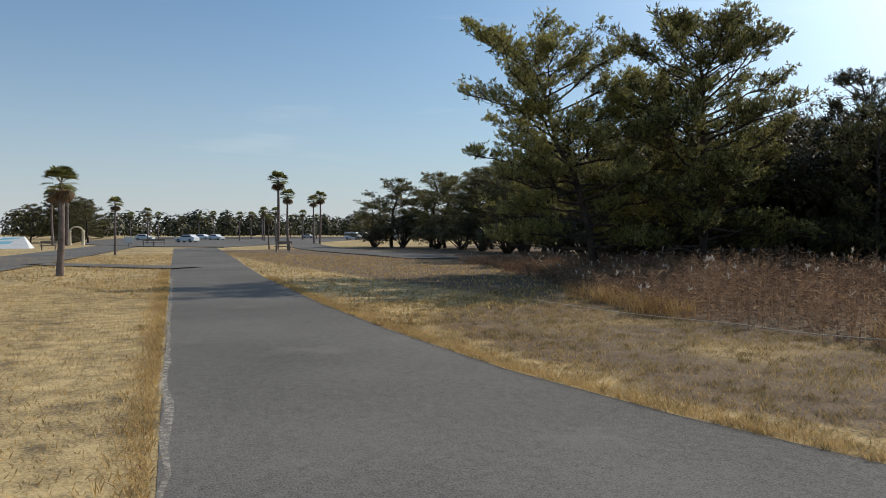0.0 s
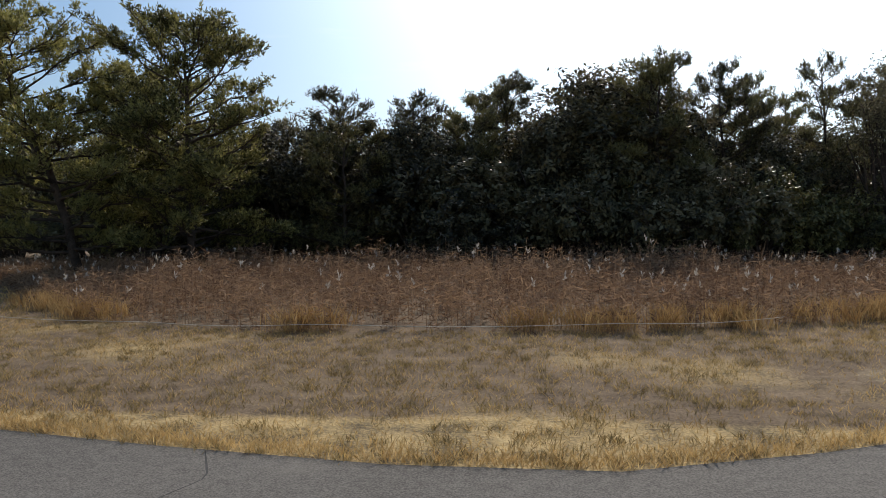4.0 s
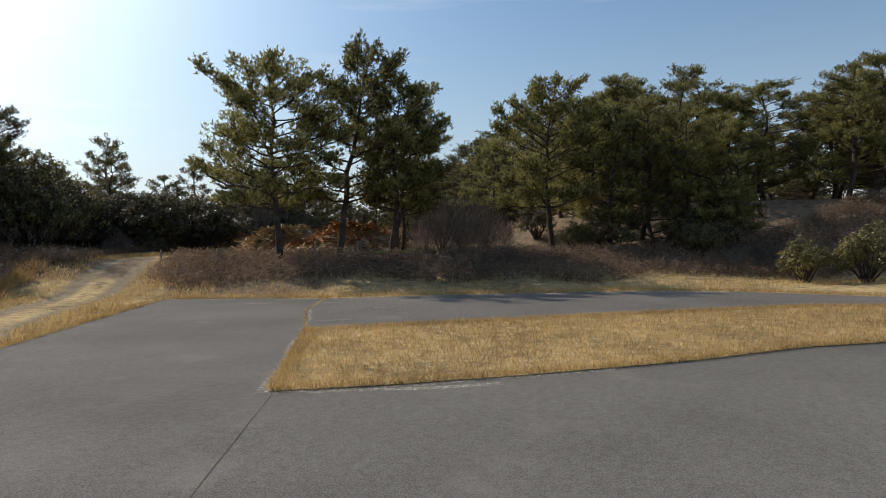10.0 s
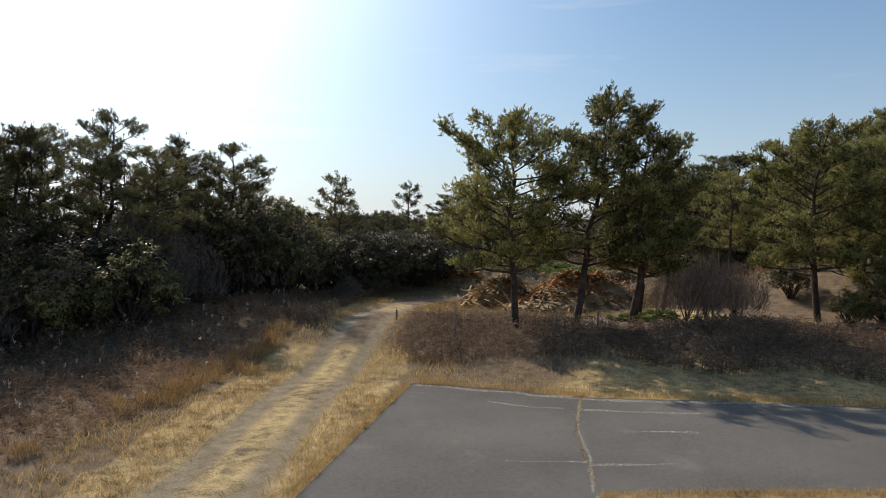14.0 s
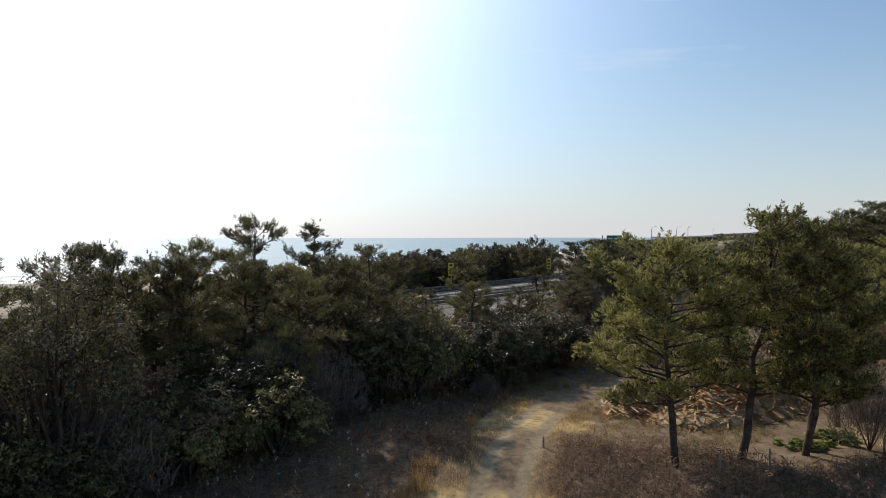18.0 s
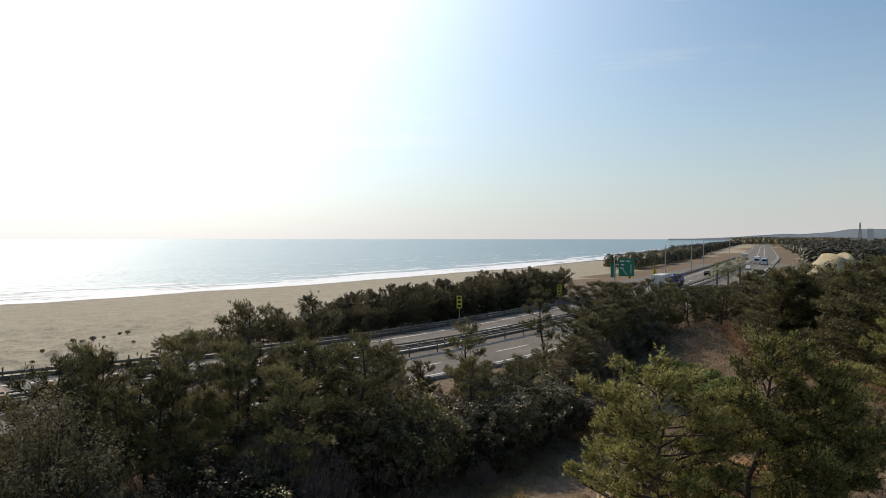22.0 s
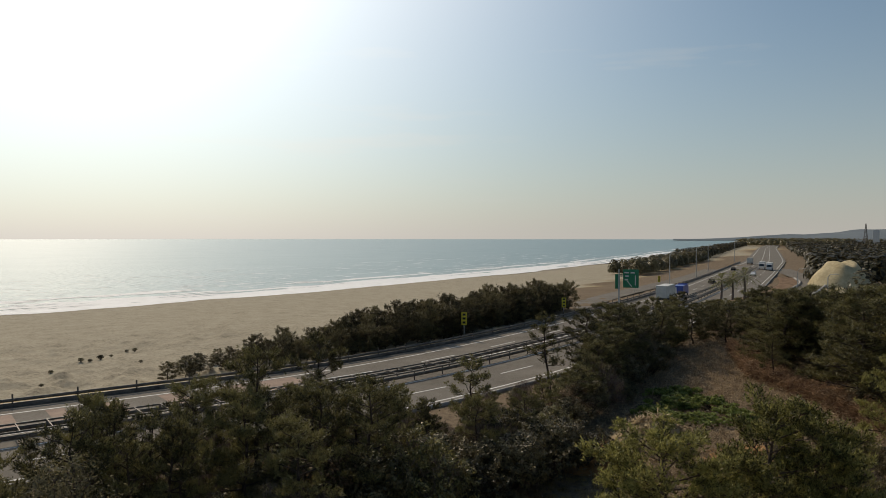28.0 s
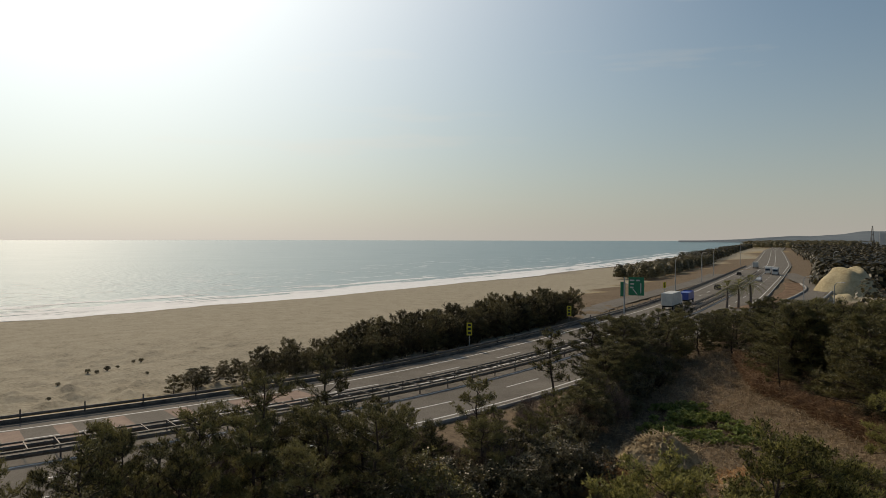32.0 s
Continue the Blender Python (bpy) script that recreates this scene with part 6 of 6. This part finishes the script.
stuff("far_pine_wood", [far_crowns(520, round_park, 4.8, 71, 110, 0.6)], M_PINE, "dark pine wood closing the car park", "wood")
for k in range(9):
    x, y = -118 - k * 5.5, 44 + k * 2.4
    placed(SH[1], x - 2, y - 1.5, 0.7, k * 40, 0.55)
for x, y, h in ((-135, 52, 8), (-140, 50, 8.6), (-147, 52, 9), (-152, 56, 9), (-158, 60, 8.5), (-165, 62, 8.6), (-142, 45, 7), (-190, 20, 9), (-196, 24, 9), (-203, 19, 9), (-186, 27, 8.5)):
    put(LP[2], x, y, h, 9.0, 1.4)


# ---- vehicles ----
M_WHITE = material("white_car_paint", (0.62, 0.62, 0.62), (0.74, 0.74, 0.74), 1, 0.3, 0, 20, 0.5)
M_BLUE = material("blue_truck_paint", (0.03, 0.07, 0.30), (0.05, 0.10, 0.40), 1, 0.35, 0, 20, 0.5)
M_DARKGREEN = material("green_tarpaulin", (0.05, 0.10, 0.05), (0.09, 0.15, 0.08), 1, 0.8, 0, 10)
M_GLASS = material("dark_car_glass", (0.02, 0.025, 0.03), (0.035, 0.04, 0.045), 1, 0.1, 0, 10, 0.6)
M_TYRE = material("black_rubber", (0.02, 0.02, 0.02), (0.035, 0.035, 0.035), 4, 0.9)
M_BOX = material("pale_cargo_box", (0.50, 0.49, 0.46), (0.66, 0.65, 0.61), 0.8, 0.5, 0, 10, 0.4)


def prism(profile, width, mat, name, taper=1.0):
    """A side profile in x and z, drawn out across y and narrowed towards its top."""
    n = len(profile); zs = [p[1] for p in profile]; lo, hi = min(zs), max(zs)
    k = [1 - (1 - taper) * (z - lo) / (hi - lo) for z in zs]
    v = [(x, -width / 2 * q, z) for (x, z), q in zip(profile, k)] + [(x, width / 2 * q, z) for (x, z), q in zip(profile, k)]
    f = [tuple(range(n))[::-1], tuple(range(n, 2 * n))] + [(i, (i + 1) % n, n + (i + 1) % n, n + i) for i in range(n)]
    me = bpy.data.meshes.new(name); me.from_pydata(v, [], f); me.materials.append(mat)
    bm = bmesh.new(); bm.from_mesh(me)
    bmesh.ops.recalc_face_normals(bm, faces=bm.faces[:])
    bmesh.ops.bevel(bm, geom=bm.edges[:], offset=0.04, segments=1, affect="EDGES"); bm.to_mesh(me); bm.free()
    return me


def wheel(root, x, y, r):
    w = part("wheel", mesh_of("wheel", *tube([(x, y - 0.11, r), (x, y - 0.1, r), (x, y + 0.1, r), (x, y + 0.11, r)], [r * 0.5, r, r, r * 0.5], 12), M_TYRE, False), root, "black tyre with pale hub")
    part("hub", mesh_of("hub", *tube([(x, y - 0.13, r), (x, y, r), (x, y + 0.13, r)], [r * 0.45] * 3, 8), M_GALV), w)


def car(kind, mat, label, m):
    L, W = 4.4, 1.7
    root = thing("parked_van" if kind == "van" else "car", label, "van" if kind == "van" else "car", m=m)
    if kind == "van":
        body = [(-2.2, 0.35), (2.2, 0.35), (2.25, 0.95), (1.75, 1.2), (1.2, 1.95), (-2.1, 1.98), (-2.2, 1.2)]
        glass = [(-2.0, 1.25), (1.6, 1.25), (1.15, 1.82), (-1.98, 1.82)]
    else:
        body = [(-2.2, 0.3), (2.2, 0.3), (2.2, 0.72), (1.0, 0.95), (0.45, 1.4), (-1.2, 1.45), (-1.9, 1.0), (-2.2, 0.95)]
        glass = [(-1.6, 1.0), (0.85, 1.0), (0.4, 1.33), (-1.15, 1.37)]
    part("body", prism(body, W, mat, "body", 0.86), root)
    part("side_window", prism(glass, W * 0.95, M_GLASS, "side_window", 0.9), root, "dark glass")
    for x in (-1.35, 1.35):
        for y in (-0.75, 0.75):
            wheel(root, x, y, 0.31)
    for y in (-0.55, 0.55):
        at_pose(part("headlight", block(0.08, 0.3, 0.16, M_BOX, 0.01, "headlight"), root, "clear headlight"), pose(2.2, y, 0.6))
    return root


def truck(m, cab, box, label, L=8.5, H=3.6):
    root = thing("truck", label, "truck", "highway trucks", m=m)
    part("chassis", prism([(-L / 2, 0.6), (L / 2 + 1.6, 0.6), (L / 2 + 1.6, 0.9), (-L / 2, 0.9)], 2.0, M_TYRE, "chassis"), root, "dark steel frame")
    part("cargo_box", prism([(-L / 2, 0.95), (L / 2, 0.95), (L / 2, H), (-L / 2, H)], 2.4, box, "cargo_box"), root)
    c = part("cab", prism([(L / 2 + 0.15, 0.5), (L / 2 + 2.1, 0.5), (L / 2 + 2.15, 1.5), (L / 2 + 1.85, 2.75), (L / 2 + 0.15, 2.85)], 2.3, cab, "cab", 0.95), root)
    part("windscreen", prism([(L / 2 + 2.1, 1.6), (L / 2 + 2.16, 1.6), (L / 2 + 1.92, 2.5), (L / 2 + 1.86, 2.5)], 2.0, M_GLASS, "windscreen"), c, "dark glass")
    for x in (-L / 2 + 1.2, -L / 2 + 2.3, L / 2 + 1.1):
        for y in (-1.05, 1.05):
            wheel(root, x, y, 0.48)
    return root


def on_lane(x, off, flip=0):
    px, py, t = along(x, off)
    return pose(px, py, 2.06, 0, 0, t + flip)


truck(on_lane(150, 4.2), M_WHITE, M_BOX, "white box truck on the highway")
truck(on_lane(165, 4.2), M_BLUE, M_BLUE, "blue tipper truck on the highway", 5.5, 2.6)
for k, (x, off, fl) in enumerate(((215, 4, 0), (262, -4.2, 180), (310, -7.5, 180), (318, -4.2, 180), (300, 6, 0), (360, -4.5, 180), (372, 4.5, 0))):
    if k in (2, 3, 6):
        truck(on_lane(x, off, fl), M_WHITE, M_BOX, "distant truck on the highway", 6.0, 3.3)
    else:
        car("car", M_WHITE if k % 2 else M_TYRE, "small distant car on the highway", on_lane(x, off, fl))
for kind, x, y, t, lab in (("van", -144, 121.5, 20, "white parked van on the car park"), ("van", -172, 150, 10, "white parked van on the car park"), ("car", -127, 66.5, 200, "white sedan on the car park"),
                           ("car", -180, 100, 20, "white car on the car park"), ("car", -172, 80, 40, "white car on the car park"), ("car", -165, 95, 10, "white car on the car park"), ("car", -200, 150, 30, "white car on the car park")):
    car(kind, M_WHITE, lab, pose(x, y, 0.1 if inside([(-95, 42), (-82, 47), (-110, 82), (-150, 130), (-260, 240), (-330, 160), (-180, 70), (-120, 45)], np.array([x]), np.array([y]))[0] else at_ground(x, y), 0, 0, t))
truck(pose(-128, 117, at_ground(-128, 117), 0, 0, 15), M_WHITE, M_DARKGREEN, "parked truck with green tarpaulin", 5.5, 3.0)

# ---- far left of the car park ----
M_MURAL_BLUE = material("pale_blue_paint", (0.16, 0.40, 0.50), (0.26, 0.52, 0.60), 0.6, 0.7, 0, 8)
M_CREAM = material("cream_plaster", (0.55, 0.47, 0.33), (0.70, 0.62, 0.46), 0.8, 0.8, 0, 8)
bank = thing("painted_bank", "sloping bank painted white with pale blue shapes", "mural", m=pose(-98, 26.0, 0, 0, 0, 62) @ Matrix.Diagonal((0.5, 0.5, 0.5, 1)))
part("slope", mesh_of("slope", [(-9, -3, 0), (9, -3, 0), (9, 3, 0), (-9, 3, 0), (-6, 1.5, 2.8), (7, 1.5, 2.8), (7, 3, 2.8), (-6, 3, 2.8)], [(0, 1, 5, 4), (1, 2, 6, 5), (2, 3, 7, 6), (3, 0, 4, 7), (4, 5, 6, 7)], M_PAINT), bank, "white painted slope")
for x0, x1, b0, b1 in ((-5, -2, 0.15, 0.8), (0, 4.5, 0.3, 0.6), (2, 6, 0.7, 0.9)):
    q = lambda x, u: (x, -3 + 4.5 * u, 2.8 * u + 0.02)
    part("blue_shape", mesh_of("blue_shape", [q(x0, b0), q(x1, b0 + 0.1), q(x1 + 0.6, b1), q(x0 + 0.8, b1)], [(0, 1, 2, 3)], M_MURAL_BLUE), bank, "pale blue painted shape")
gate = thing("park_gate", "cream arched gate with two round pillars", "gate", m=pose(-116.4, 42.9, 0, 0, 0, 65) @ Matrix.Diagonal((0.6, 0.6, 0.6, 1)))
for x in (-1.5, 1.5):
    part("pillar", mesh_of("pillar", *tube([(x, 0, 0), (x, 0, 0.2), (x, 0, 3.2), (x, 0, 3.5), (x, 0, 3.9)], [0.45, 0.38, 0.34, 0.5, 0.1], 10), M_CREAM), gate)
part("arch", mesh_of("arch", *tube([(1.5 * math.cos(a), 0, 3.4 + 1.2 * math.sin(a)) for a in np.linspace(0, math.pi, 9)], [0.2] * 9, 8), M_CREAM), gate)


def bench(x, y, t):
    root = thing("picnic_bench", "small brown wooden bench frame on the lawn", "bench", "lawn benches", m=pose(x, y, 0, 0, 0, t))
    at_pose(part("seat", block(1.6, 0.4, 0.08, M_WOOD, 0.01, "seat"), root), pose(0, 0, 0.45))
    at_pose(part("backrest", block(1.6, 0.06, 0.25, M_WOOD, 0.01, "backrest"), root), pose(0, 0.2, 0.75))
    for sx in (-0.65, 0.65):
        at_pose(part("leg", block(0.1, 0.4, 0.8, M_WOOD, 0.01, "leg"), root), pose(sx, 0.05, 0))


for x, y, t in ((-84.3, 27.7, 60), (-98.7, 45.5, 60), (-97.5, 46.4, 60), (-60, 40, 40)):
    bench(x, y, t)
board = thing("notice_board", "small white notice board on a post", "notice board", m=pose(-92.9, 40.1, 0, 0, 0, 55))
part("post", mesh_of("post", *tube([(0, 0, 0), (0, 0, 0.8)], [0.05, 0.05], 6), M_WOOD), board)
at_pose(part("panel", block(1.1, 0.06, 0.8, M_PAINT, 0.02, "panel"), board, "white panel"), pose(0, -0.06, 0.55))
